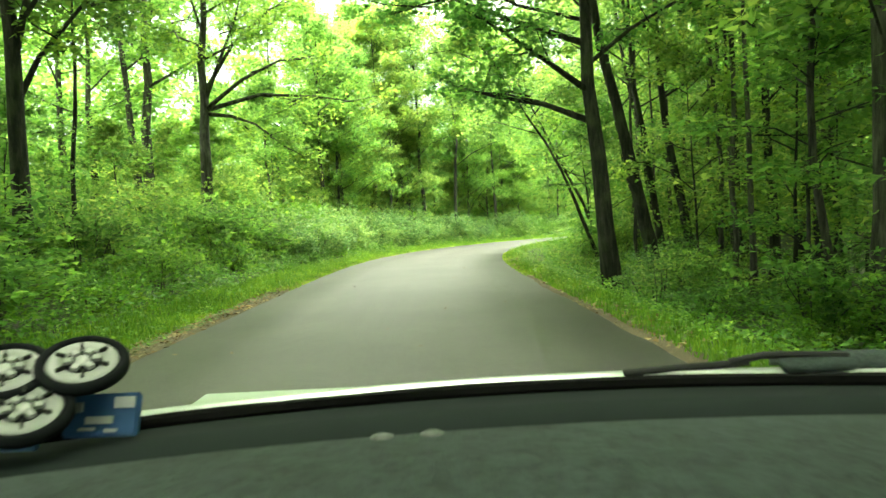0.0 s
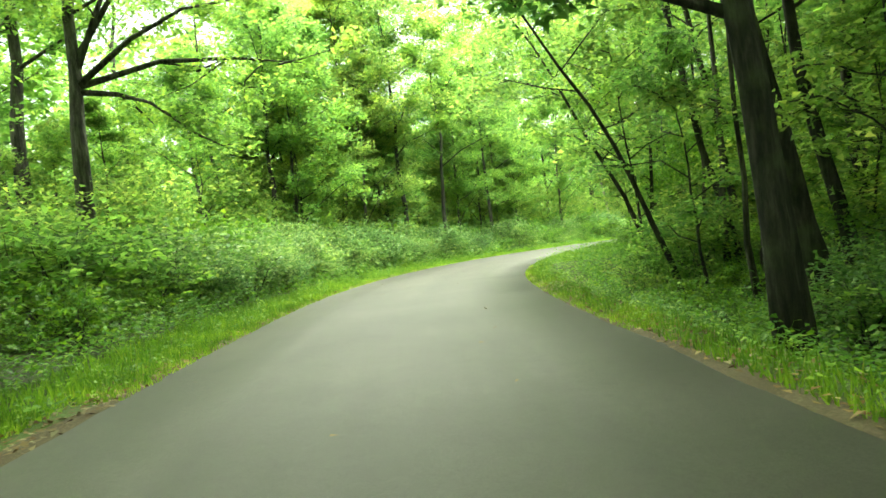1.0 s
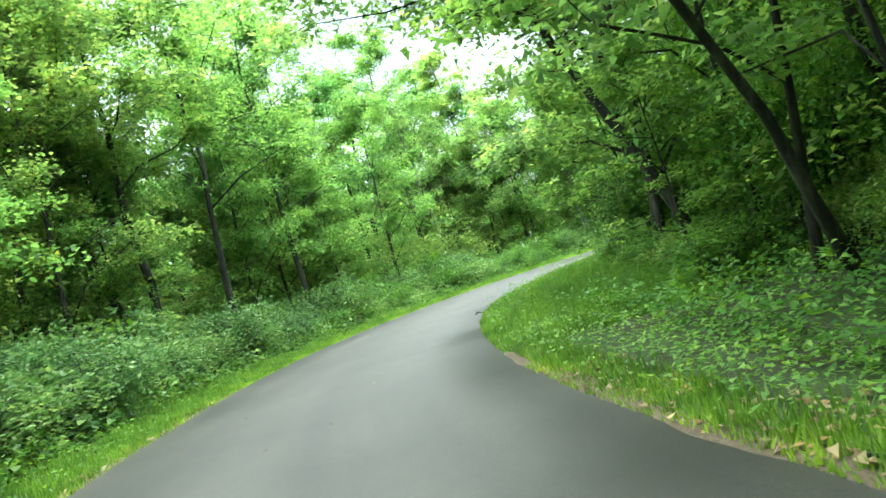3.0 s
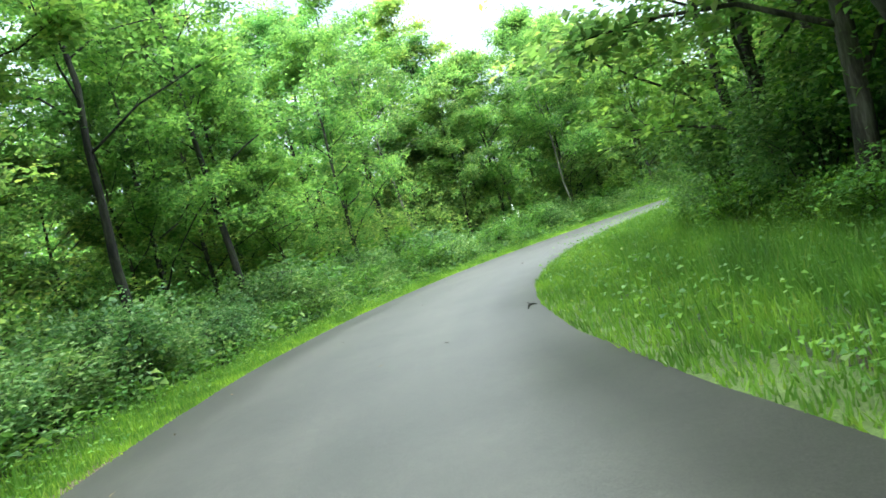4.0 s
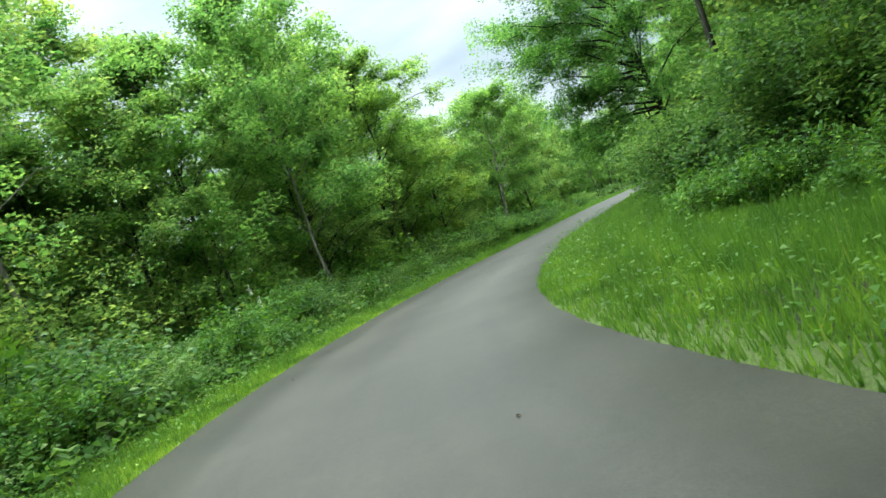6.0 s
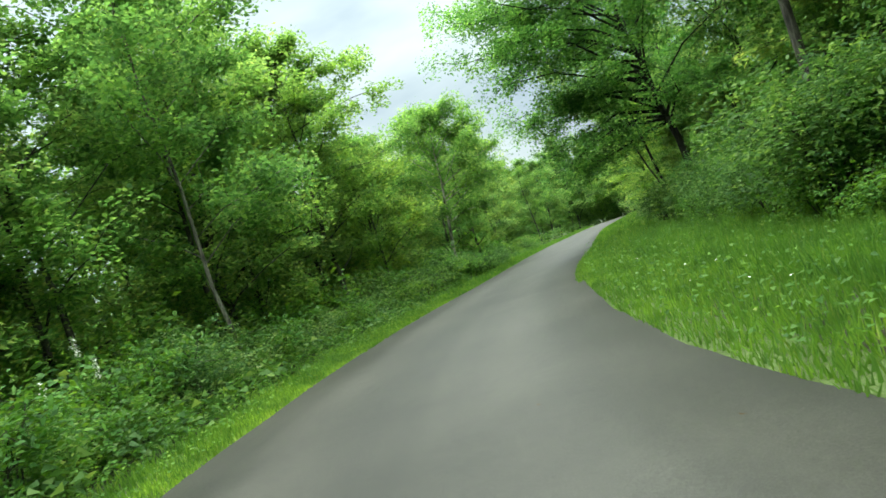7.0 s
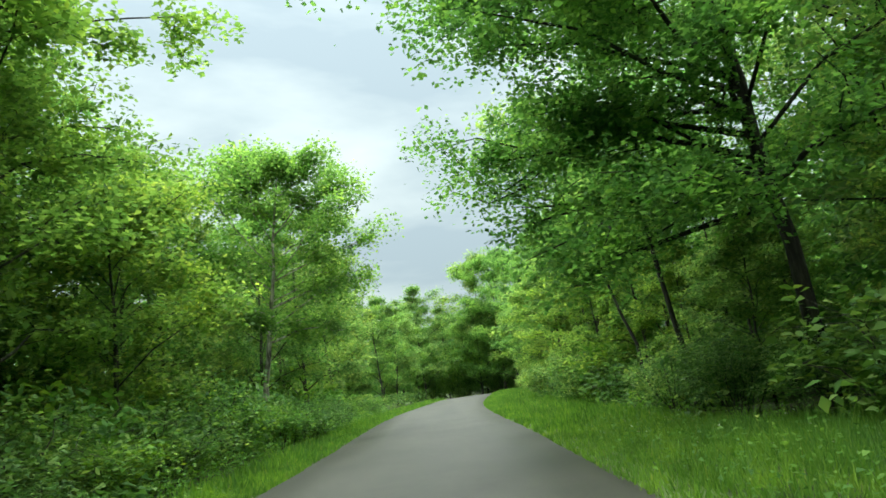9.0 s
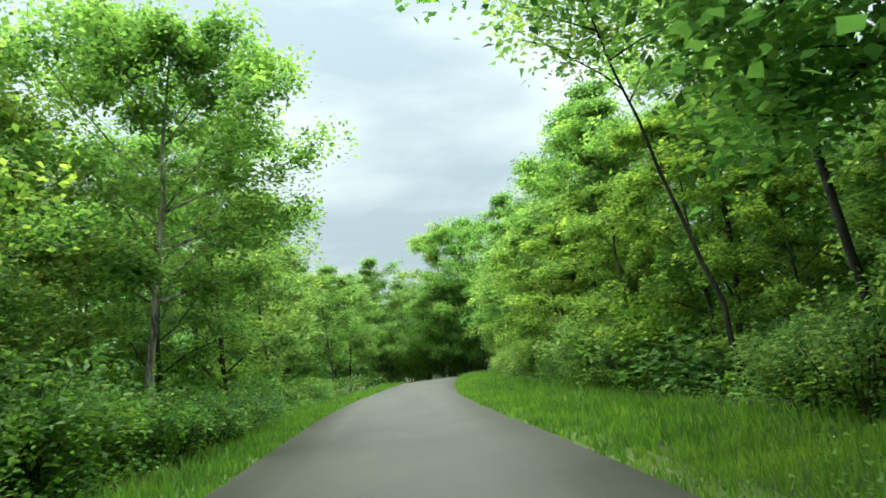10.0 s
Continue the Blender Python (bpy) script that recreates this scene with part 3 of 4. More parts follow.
stand(tree(121, "dark upright tree behind the shrub bank", 13.5, 0.13, 3.2, 4.6, 12, 4, 80, 0.150, LEAF_MAPLE, BARK_DARK, lean=(-0.4, 0.2)), 1.05, 48.2)
stand(tree(122, "dark stout tree behind the shrub bank", 13, 0.13, 3.2, 4.2, 12, 4, 80, 0.150, LEAF_MAPLE, BARK_DARK), 4.1, 52.4)
stand(tree(123, "dark thin tree deep behind the bank", 13, 0.12, 3.2, 4.6, 12, 4, 72, 0.150, LEAF_MAPLE, BARK_DARK), -7.1, 43.0)
stand(tree(111, "forked grey tree with an airy crown", 12.4, 0.12, 2.6, 4.6, 14, 4, 52, 0.128, LEAF_LIGHT, BARK_MID, lean=(-2.0, -1.6), extra=[(6.5, 1.6, 0.2, 2.8), (6.9, -2.2, 0.3, 2.6)]), 14.6, 64.6, 0)
stand(tree(124, "slim grey tree with an airy crown", 10.8, 0.1, 2.4, 4.0, 14, 4, 56, 0.128, LEAF_LIGHT, BARK, lean=(-0.9, -0.6), extra=[(6.0, -1.4, 0.2, 2.6)]), 21.6, 66.8)
stand(tree(112, "large overhanging oak with a dark trunk", 14.5, 0.16, 4.6, 3.4, 27, 6, 185, 0.112, LEAF_OAK, BARK_DARK, oval=True, lean=(-0.6, 0.4),
           extra=[(6.2, -2.9, 4.6, 1.6), (4.8, 0.2, 4.6, 0.6), (4.4, 1.0, 4.9, 0.5), (7.6, -4.3, 2.8, 1.4), (8.6, -1.7, 5.0, 1.4), (5.6, -3.6, 3.6, 0.8), (9.6, -3.0, 3.9, 1.8), (5.6, -3.4, 2.6, 1.5), (7.1, -3.6, 3.2, 1.7),
                  (6.3, -1.8, 3.6, 1.8), (4.6, -3.3, 0.7, 0.9), (3.8, -3.1, -2.1, 0.4), (8.6, -2.4, 2.4, 2.1), (5.1, -1.0, 2.9, 0.3), (5.9, -0.4, 4.0, 1.5), (5.3, 1.4, 3.3, 0.4), (6.7, -3.8, 1.9, 0.8), (7.7, -1.7, 4.3, 1.2), (3.7, -2.4, 3.0, -0.5), (3.8, -3.4, 1.6, -0.3), (3.6, 0.4, 3.6, -0.6), (4.0, -1.0, 4.2, -0.2)]), 39.3, 57.0)
stand(tree(113, "curved thin trunk leaning out of the thicket", 8.5, 0.06, 2.0, 5.0, 8, 3, 72, 0.128, LEAF_LIGHT, BARK_DARK, lean=(-2.6, 2.2), curve=(0.5, -0.3)), 47.1, 60.2)
stand(tree(114, "dark leaning trunk at the thicket's edge", 10.5, 0.075, 2.4, 5.0, 10, 4, 84, 0.135, LEAF_OAK, BARK_DARK, lean=(-1.6, 0.8), curve=(0.2, 0.1)), 43.4, 59.0)
stand(tree(115, "pale-trunked young tree with a bright green crown", 9.8, 0.125, 3.4, 3.2, 23, 5, 120, 0.128, LEAF_MAPLE, BARK_PALE, oval=True, lean=(-0.3, -1.6), extra=[(3.4, 1.2, -1.8, 0.4), (3.6, -1.6, -1.2, 0.5), (5.5, 2.2, -2.6, 1.4), (7.0, 0.2, -3.0, 1.4), (4.6, 3.0, -2.2, 1.0)]), 47.9, 73.3)
stand(tree(116, "broad light green tree at the wood's edge", 12.0, 0.15, 3.6, 1.6, 22, 5, 120, 0.13, LEAF_MAPLE, BARK, oval=True), 35.2, 71.8)
stand(tree(125, "yellow-green young tree at the wood's edge", 6.6, 0.08, 2.5, 1.0, 16, 5, 110, 0.125, LEAF_YELLOW, BARK, oval=True), 39.2, 71.4)
stand(tree(117, "pale-stemmed tree at the wood's edge", 12.5, 0.065, 3.3, 2.6, 22, 5, 120, 0.13, LEAF_MAPLE, BARK_MID, oval=True), 24.2, 64.9)
stand(tree(126, "yellow-green young maple behind the shrub bank", 7.4, 0.07, 2.5, 2.4, 14, 5, 110, 0.14, LEAF_YELLOW, BARK_DARK, oval=True, thick=0.14, flat=0.65), *(float(v) for v in at(39.5, -8.3)))
stand(tree(127, "tall light green tree whose branch reaches out over the verge", 12.2, 0.12, 3.2, 2.2, 20, 5, 115, 0.135, LEAF_MAPLE, BARK, oval=True, thick=0.16, flat=0.62, extra=[(8.2, 2.4, -2.8, 0.8), (9.4, 1.6, -2.2, 1.0)]), 34.5, 70.2)
for k, (x, y, turn, size) in enumerate([(2.26, 59.59, 100, 0.95), (-2.14, 54.84, 0, 0.92), (-7.07, 51.07, 70, 0.95), (4.41, 59.87, 140, 0.92), (9.83, 64.38, 20, 0.87), (14.43, 67.35, 220, 0.83), (19.35, 70.02, 300, 0.85),
                                         (43.33, 53.22, 60, 0.95), (35.63, 52.13, 180, 0.95), (48.78, 55.88, 240, 0.8)]):
    stand(TALL[(k + (k > 5)) % 3], x, y, turn, size)
# wide crowns above and behind the view, added to shade the near road
for k, (s, off, turn, size) in enumerate([(-6, -7.4, 0, 1.1), (3.13, -7.8, 80, 1.15), (-5, 6.6, 20, 1.1), (4.18, 6.9, 120, 1.15), (12, 6.8, 260, 1.1), (8.5, -8.2, 200, 1.15)]):
    x, y = at(s, off)
    stand(CANOPY[0], x, y, turn, size)
tx, ty = at(42.6, -8.6)
stand(TALL[2], float(tx), float(ty), 30, 1.0)
stand(TALL[0], -4.67, 48.51, 0, 1.12)
stand(TALL[2], -2.71, 44.46, 70, 1.1)
tx, ty = at(36.6, -9.6)
stand(TALL[2], float(tx), float(ty), 140, 1.05)
cx, cy = at(144, 0)
for k, (d, o) in enumerate([(15, 6.0), (17, 3.2), (18, 0.4), (17, -2.6), (16, -5.4), (21, 1.8), (21, -1.0), (14, 8.6)]):
    stand(BIG_BUSH[1], float(cx) + d * math.sin(radians(77)) + o * math.cos(radians(77)), float(cy) + d * math.cos(radians(77)) - o * math.sin(radians(77)), 70 * k, 1.0, 1.45)
for k, (d, o, size) in enumerate([(20, 3.0, 1.0), (26, -1.5, 1.1), (27, 6.5, 1.1), (32, 1.8, 1.15), (14, 6.4, 0.95), (12, -5.6, 1.0), (20, -8.5, 1.1), (24, -5.5, 0.9), (17, 0.6, 0.95), (22, -3.6, 1.0), (23, 4.6, 1.0), (29, 3.2, 1.1), (30, -4.0, 1.1), (18, 8.6, 1.0), (16, 3.4, 1.38), (21, 1.0, 1.42), (13, 5.0, 1.3)]):
    stand(NEAR[k % 2], float(cx) + d * math.sin(radians(77)) + o * math.cos(radians(77)), float(cy) + d * math.cos(radians(77)) - o * math.sin(radians(77)), 50 * k, size * 1.05)
for k, (x, y, turn, size) in enumerate([(28.6, 70.0, 40, 1.05), (32.0, 71.9, 200, 1.08), (41.84, 73.65, 90, 0.74), (45.81, 75.52, 300, 0.72), (20.6, 66.4, 10, 0.85), (54.72, 74.96, 150, 0.8), (38.2, 73.6, 20, 0.8), (44.4, 74.6, 120, 0.7), (30.6, 70.6, 260, 0.8), (26.6, 68.6, 330, 0.85), (51.6, 75.4, 60, 0.75), (17.8, 65.4, 80, 0.7)]):
    stand(NEAR[k % 2], x, y, turn, size)
for x, y, turn, size in [(24.44, 52.07, 20, 0.66), (27.53, 53.48, 130, 0.7), (30.98, 54.54, 250, 0.68), (34.59, 55.83, 60, 0.7), (37.47, 57.32, 170, 0.55), (39.35, 58.55, 90, 0.6), (41.7, 58.72, 210, 0.66), (44.26, 59.56, 300, 0.55)]:
    stand(BIG_BUSH[0], x, y, turn, size)

# ---------------------------------------------------------------- the wood, stretch by stretch
KEEP = [(3.92, 16.5, 2.5), (-8.5, 25.9, 2.5), (-8.45, 14.5, 2.0), (-12.2, 30.2, 1.6), (39.3, 57.4, 3.5), (47.8, 72.7, 3.0), (35.8, 71.2, 2.6), (39.2, 71.4, 2.0), (24, 65.6, 2.5), (14.6, 64.6, 2.4), (12.3, 60.5, 2.2), (11.0, 57.5, 1.8), (13.4, 62.6, 2.0), (21.6, 66.8, 2.0), (47.1, 60.2, 1.6)]
scatter(DEEP[:1], -12, 49.9, -13, -22, 7.4, (0.85, 1.15), skip=KEEP)
scatter(EDGE, 4.18, 47.7, -9.4, -16, 4.6, (0.55, 0.85), skip=KEEP)
scatter(NEAR, 30, 68, -7.2, -9.2, 3.2, (0.55, 0.85), skip=KEEP)
scatter(NEAR, 38, 62, -6.6, -7.3, 3.0, (0.4, 0.58), skip=KEEP)
scatter(SLIM, 6.27, 49.9, -9, -15, 6.0, (0.7, 1.1), skip=KEEP)
scatter(TALL[::2], -12, 18.8, 7.4, 11, 8.5, (0.85, 1.1), skip=KEEP)
scatter(DEEP[:1], -12, 37.6, 12, 21, 6.0, (0.85, 1.1), skip=KEEP)
scatter(POLE, 7, 31, 6.4, 13, 2.1, (0.8, 1.15), skip=KEEP)
scatter(SLIM, -4, 37.6, 5.8, 14, 2.9, (0.8, 1.5), skip=KEEP)
scatter(EDGE, 47.7, 80, -8.6, -14, 3.8, (1.0, 1.32), skip=KEEP)
scatter(EDGE, 80, 96.5, -8.6, -14, 3.8, (0.78, 1.05), skip=KEEP)
scatter(DEEP, 68.9, 100, -14, -22, 6.2, (0.75, 0.95), skip=KEEP)
scatter(EDGE, 101, 162, -6.0, -10, 3.8, (1.0, 1.25), skip=KEEP)
scatter(DEEP, 37.6, 80.6, 13, 21, 5.6, (0.75, 0.95), skip=KEEP)
scatter(BRIGHT_BUSH, 27.4, 38.6, 6.3, 8.2, 2.8, (0.45, 0.7))
scatter(BIG_BUSH, 37.6, 51.1, 6.6, 9.5, 2.8, (0.7, 1.05))
scatter(BIG_BUSH, 51.1, 62, 8.0, 11, 3.0, (0.8, 1.1))
scatter(BIG_BUSH[:1], 62, 82, 7.0, 9.6, 2.7, (0.85, 1.15), skip=[(39.3, 57.4, 2.5)])
scatter(BRIGHT_BUSH, 91.5, 130, 5.8, 8.0, 2.8, (0.6, 1.0), skip=KEEP)
scatter(BRIGHT_BUSH, 100, 134, -6.8, -8.4, 3.6, (0.6, 0.85))
# more crowns out of view that keep light off the first stretch
for k, (s, off) in enumerate([(-7, -6.9), (0, 7.4), (8.36, -7.8), (-10, 7.0)]):
    x, y = at(s, off)
    stand(CANOPY[0], x, y, 67 * k, 0.95 + 0.05 * (k % 3))
for k, (s, off, size) in enumerate([(55, 9.6, 0.9)]):
    x, y = at(s, off)
    stand(CANOPY[0], float(x), float(y), 95 * k, size)
for k, (s, off, size) in enumerate([(75.5, 8.8, 0.84), (68, 10.5, 0.9)]):
    x, y = at(s, off)
    stand(CANOPY[0], float(x), float(y), 140 * k, size)
for k, (s, off, size) in enumerate([(54, -11.5, 1.2), (60, -12.5, 1.25), (66, -12, 1.15), (71, -13, 1.1)]):
    x, y = at(s, off)
    stand(TALL[(0, 2)[k % 2]], float(x), float(y), 110 * k, size)
scatter(EDGE, 37.6, 80.6, 9.6, 13, 4.0, (0.9, 1.15), skip=KEEP)
scatter(EDGE, 99, 162, 6.6, 10.5, 3.8, (1.05, 1.3), skip=KEEP)
scatter(SLIM, 78.7, 94.5, 8, 13, 3.2, (0.8, 1.4), skip=KEEP)
scatter(EDGE, 80, 99, 8.8, 12.5, 3.8, (0.7, 0.95), skip=KEEP)
scatter(DEEP, 80.6, 100, 13, 21, 5.2, (0.8, 1.0), skip=KEEP)

for x, y, turn, size in [(-1.07, 45.33, 20, 0.62), (0.34, 47.08, 80, 0.66), (2.19, 50.03, 150, 0.62), (3.59, 52.26, 260, 0.66), (-0.61, 49.37, 10, 0.8), (5.87, 55.78, 45, 0.62)]:
    stand(BRIGHT_BUSH[0], x, y, turn, size)

V, F = [], []
tube(V, F, [(0, 0, -0.05), (0.35, 0.2, 0.45), (0.8, 0.5, 0.95), (1.1, 0.75, 1.5)], (0.03, 0.026, 0.018, 0.006), 6)
tube(V, F, [(0.55, 0.33, 0.66), (0.5, 0.6, 1.05), (0.35, 0.75, 1.35)], (0.016, 0.011, 0.004), 5)
tube(V, F, [(0.85, 0.53, 1.02), (1.2, 0.5, 1.2), (1.55, 0.4, 1.28)], (0.013, 0.009, 0.004), 5)
branch = thing("dead_branch", "bare pale dead branch leaning among the roadside shrubs", "branch", place=pose(45.81, 72.89, ground_z(45.81, 72.89)))
mesh_object("bare_limb", V, F, BARK_PALE, branch, smooth=True)

for k, (s, off, size) in enumerate([(42.5, 6.6, 1.08), (46.5, 6.9, 0.98), (50.5, 7.3, 0.95), (56, 8.4, 0.98)]):
    x, y = at(s, off)
    stand(NEAR[(k + 1) % 2], float(x), float(y), 95 * k, size)

# light foliage before the dark wood on the right of the straight
YELLOW = tree(128, "yellow-green leafy tree before the dark wood", 8.6, 0.09, 3.0, 0.5, 17, 5, 100, 0.14, LEAF_YELLOW, BARK, rise=0.3, thick=0.14, flat=0.66, oval=True, group="trees along the road's edge")
for k, (s, off, size) in enumerate([(96.5, 7.2, 0.75), (100, 6.6, 0.85), (104, 6.9, 0.95), (108.5, 6.6, 1.05), (93.5, 7.6, 0.68), (114, 6.8, 1.1)]):
    x, y = at(s, off)
    stand(YELLOW, float(x), float(y), 83 * k, size)
for k, (x, y, size) in enumerate([(37.6, 55.0, 0.6), (41.9, 57.6, 0.55), (44.6, 57.4, 0.6)]):
    stand(EDGE[1], x, y, 70 * k, size)
for k, (x, y) in enumerate([(46.4, 71.3), (47.9, 71.7), (49.4, 72.1), (45.0, 70.8), (51.0, 72.4)]):
    stand(FINE_BUSH[k % 2], x, y, 67 * k, 0.9)

# undergrowth
scatter(LAYERED[2:], 90, 112, 5.4, 6.4, 2.2, (0.45, 0.7))
scatter(HONEY_BUSH, 26, 67, -5.4, -6.4, 2.6, (0.9, 1.35))
scatter(LAYERED[:2], -2, 27, -4.5, -6.0, 1.45, (0.5, 0.95))
scatter(LAYERED, -2, 30, -6.0, -10.5, 1.9, (0.85, 1.4))
scatter(LAYERED, 4, 30, 4.6, 9.5, 1.8, (0.45, 0.85), skip=[(3.92, 16.5, 1)])
scatter(HONEY_BUSH, 26, 49.9, -4.6, -5.8, 1.3, (0.6, 0.95))
scatter(HONEY_BUSH, 30, 52, -5.8, -7.4, 1.6, (0.95, 1.2))
scatter(FINE_BUSH, 84, 97, -4.9, -6.4, 1.7, (0.95, 1.3))
scatter(FINE_BUSH, 96.5, 120, -4.8, -6.4, 1.7, (0.5, 0.9))
scatter(BUSH, 24, 49.9, -6.2, -9.4, 1.9, (0.85, 1.2))
scatter(FINE_BUSH, 49.9, 96.5, -4.7, -6.0, 1.5, (0.5, 1.0))
scatter(BUSH, 49.9, 116, -6.2, -8.0, 2.0, (0.85, 1.2))
scatter(FINE_BUSH, 6.27, 36.6, 5.6, 9, 3.2, (0.4, 0.9), skip=[(3.92, 16.5, 1)])
scatter(FINE_BUSH[1:], 37.6, 82, 6.0, 7.6, 1.5, (0.45, 0.75))
scatter(BUSH, 82.5, 116, 5.8, 8.2, 2.0, (0.6, 1.0), skip=[(39.3, 57.4, 1)])


def leaf_cloud(name, label, seed, bands, per, leaf, mat, crown=(2.2, 1.6), width=0.7, flat=0.3):
    """Joined foliage too far in to pick apart: clumps of leaves over bands (s0, s1, off0, off1, low, high, clumps)."""
    rng = np.random.default_rng(seed)
    P = []
    for s0, s1, a, b, lo, hi, n in bands:
        s, o = rng.uniform(s0, s1, n), a + (b - a) * rng.uniform(0, 1, n)
        x, y = at(s, o)
        top = lo + (hi - lo) * (0.72 + 0.28 * np.sin(x * 0.41 + 1.3) * np.sin(y * 0.37))
        z = lo + (top - lo) * rng.uniform(0, 1, n) ** 0.9
        keep = np.array([abs(along(u, v)[1]) > min(abs(a), abs(b)) - 1 for u, v in zip(x, y)])
        c = np.repeat(np.stack([x, y, z], -1)[keep], per, 0)
        d = unit(rng.normal(0, 1, (len(c), 3))) * (rng.uniform(0.25, 1, len(c)) ** 0.5)[:, None]
        P.append(c + d * np.array([crown[0], crown[0], crown[1] * 0.6]) * rng.uniform(0.6, 1.1, len(c))[:, None])
    P = np.concatenate(P)
    P[:, 2] = np.maximum(P[:, 2], -0.1)
    tagged(mesh_object(name, *leaves(rng, P, leaf, width, flat, 0.2), mat), label, "foliage", kind="stuff")


leaf_cloud("understory_foliage", "green understory foliage deep between the trunks", 7, [(-14, 49.9, -12, -26, 0.4, 5.5, 420), (-14, 37.6, 10.5, 24, 0.4, 5.5, 300), (49.9, 104, -13, -24, 0.3, 6, 300), (37.6, 74.8, 13, 24, 0.3, 6, 190)],
           26, 0.3, LEAF_LIGHT, (1.3, 1.0))
# leaves kept above the view, added to block light over the near road
leaf_cloud("canopy_foliage", "unseen high leaf canopy added to shade the near road", 19, [(-26, 17, 0.9, 6.5, 10.5, 15, 270), (-26, 17, -0.9, -15, 10.5, 15, 720), (17, 26, 0.9, 6, 11.5, 15.5, 170), (17, 26, -0.9, -15, 11.5, 15.5, 340)], 42, 0.33, LEAF_OAK, (1.5, 0.9), flat=0.5)
leaf_cloud("honeysuckle_bank", "dense grey-green honeysuckle bank beside the verge", 31, [(23, 74, -8.2, -5.4, 0.3, 1.75, 900), (23, 74, -5.5, -4.5, 0.15, 1.1, 480), (74, 96, -7.4, -4.9, 0.2, 1.25, 380)], 70, 0.1, LEAF_HONEY, (0.6, 0.5), 0.5, 0.5)
leaf_cloud("high_foliage", "leafy crowns high between the trunks of the wood", 33, [(12, 50, -9.5, -22, 4.0, 14, 560)], 66, 0.15, LEAF_MAPLE, (1.1, 0.6), 0.7, 0.6)
leaf_cloud("understory_leaves", "light green understory leaves behind the roadside shrubs", 14, [(23.4, 68.9, -6.8, -11, 0.9, 4.6, 620), (0, 23.4, -7.5, -12, 0.9, 4.0, 90), (30, 74, -7.4, -10.5, 2.5, 7.0, 260), (16.7, 37.6, 7.5, 12, 0.4, 2.6, 80), (6, 36, 6.4, 11.5, 1.2, 6.5, 120), (68.9, 100, -6.6, -9.5, 0.6, 5.0, 300)], 70, 0.13, LEAF_LIGHT, (0.9, 0.7), flat=0.5)
leaf_cloud("wood_edge_foliage", "dense joined foliage behind the edge trees", 11, [(38, 164, -15.5, -11.5, 0.3, 11, 760), (37.6, 76.7, 12.5, 16, 0.3, 11, 220), (96.5, 164, 10, 13, 0.3, 9.5, 360), (78.7, 100, 11.5, 18, 0.3, 9, 260), (26, 49.9, -20, -14, 1, 11, 160), (49.9, 86.5, -30, -17, 0.5, 7.5, 420), (-10, 180, -36, -22, 0, 3.5, 420), (28.8, 74.8, -34, -18, 0, 5, 300), (-10, 180, 20, 34, 0, 3.5, 420)],
           40, 0.36, LEAF_MAPLE, (1.6, 1.5))
leaf_cloud("far_woods", "distant green wall of the wood", 8, [(-30, 180, -25, -50, 0, 17, 1500), (0, 84.5, -48, -24, 0, 19, 1800), (20.9, 114, -46, -24, 0, 6, 800), (31.5, 78.7, -46, -22, 0, 9, 1100), (33.5, 114, 26, 44, 0, 6, 500), (-30, 180, 24, 46, 0, 17, 1300)], 34, 0.7, LEAF_MAPLE)
leaf_cloud("wood_interior", "green foliage filling the wood behind the thicket", 15, [(78, 110, 11.5, 21, 0, 12, 760), (39.6, 74.8, 15, 22, 0, 7, 200)], 44, 0.3, LEAF_MAPLE, (1.5, 1.3))
leaf_cloud("far_road_woods", "green trees closing the road's far end", 9, [(156, 220, -26, -6, 0, 11, 560), (154, 220, 5.5, 28, 0, 13.5, 1000)], 44, 0.5, LEAF_OAK)
leaf_cloud("thicket_foliage", "dark low thicket under the edge trees", 12, [(47.7, 136, -11, -7.4, 0.2, 2.8, 520), (37.6, 67, 9.5, 13, 0.2, 2.6, 150), (82.5, 136, 8.6, 12, 0.2, 2.8, 280), (20.9, 49.9, -15, -10, 0.3, 2.4, 180)], 40, 0.19, LEAF_OAK, (0.9, 0.8))
leaf_cloud("far_undergrowth", "low green undergrowth along the far road", 10, [(112, 164, -8, -4.6, 0, 1.3, 240), (114, 164, 5.5, 9, 0, 1.5, 240), (-14, 2.09, -9, -4.5, 0, 1.4, 90), (35.5, 84.5, -4.7, -4.0, 0.05, 0.5, 180)], 26, 0.16, LEAF_SHRUB, (0.7, 0.5))


# ---------------------------------------------------------------- grass, litter and flowers
def tuft(x, y):
    """Grass grows in tufts: taller and shorter patches about a stride across."""
    return np.array([0.35 + 1.3 * max(0.0, min(1.0, 0.5 + 0.8 * noise.noise(Vector((u * 1.1, v * 1.1, 2.0))) + 0.5 * noise.noise(Vector((u * 3.3, v * 3.3, 5.0))))) for u, v in zip(x, y)])


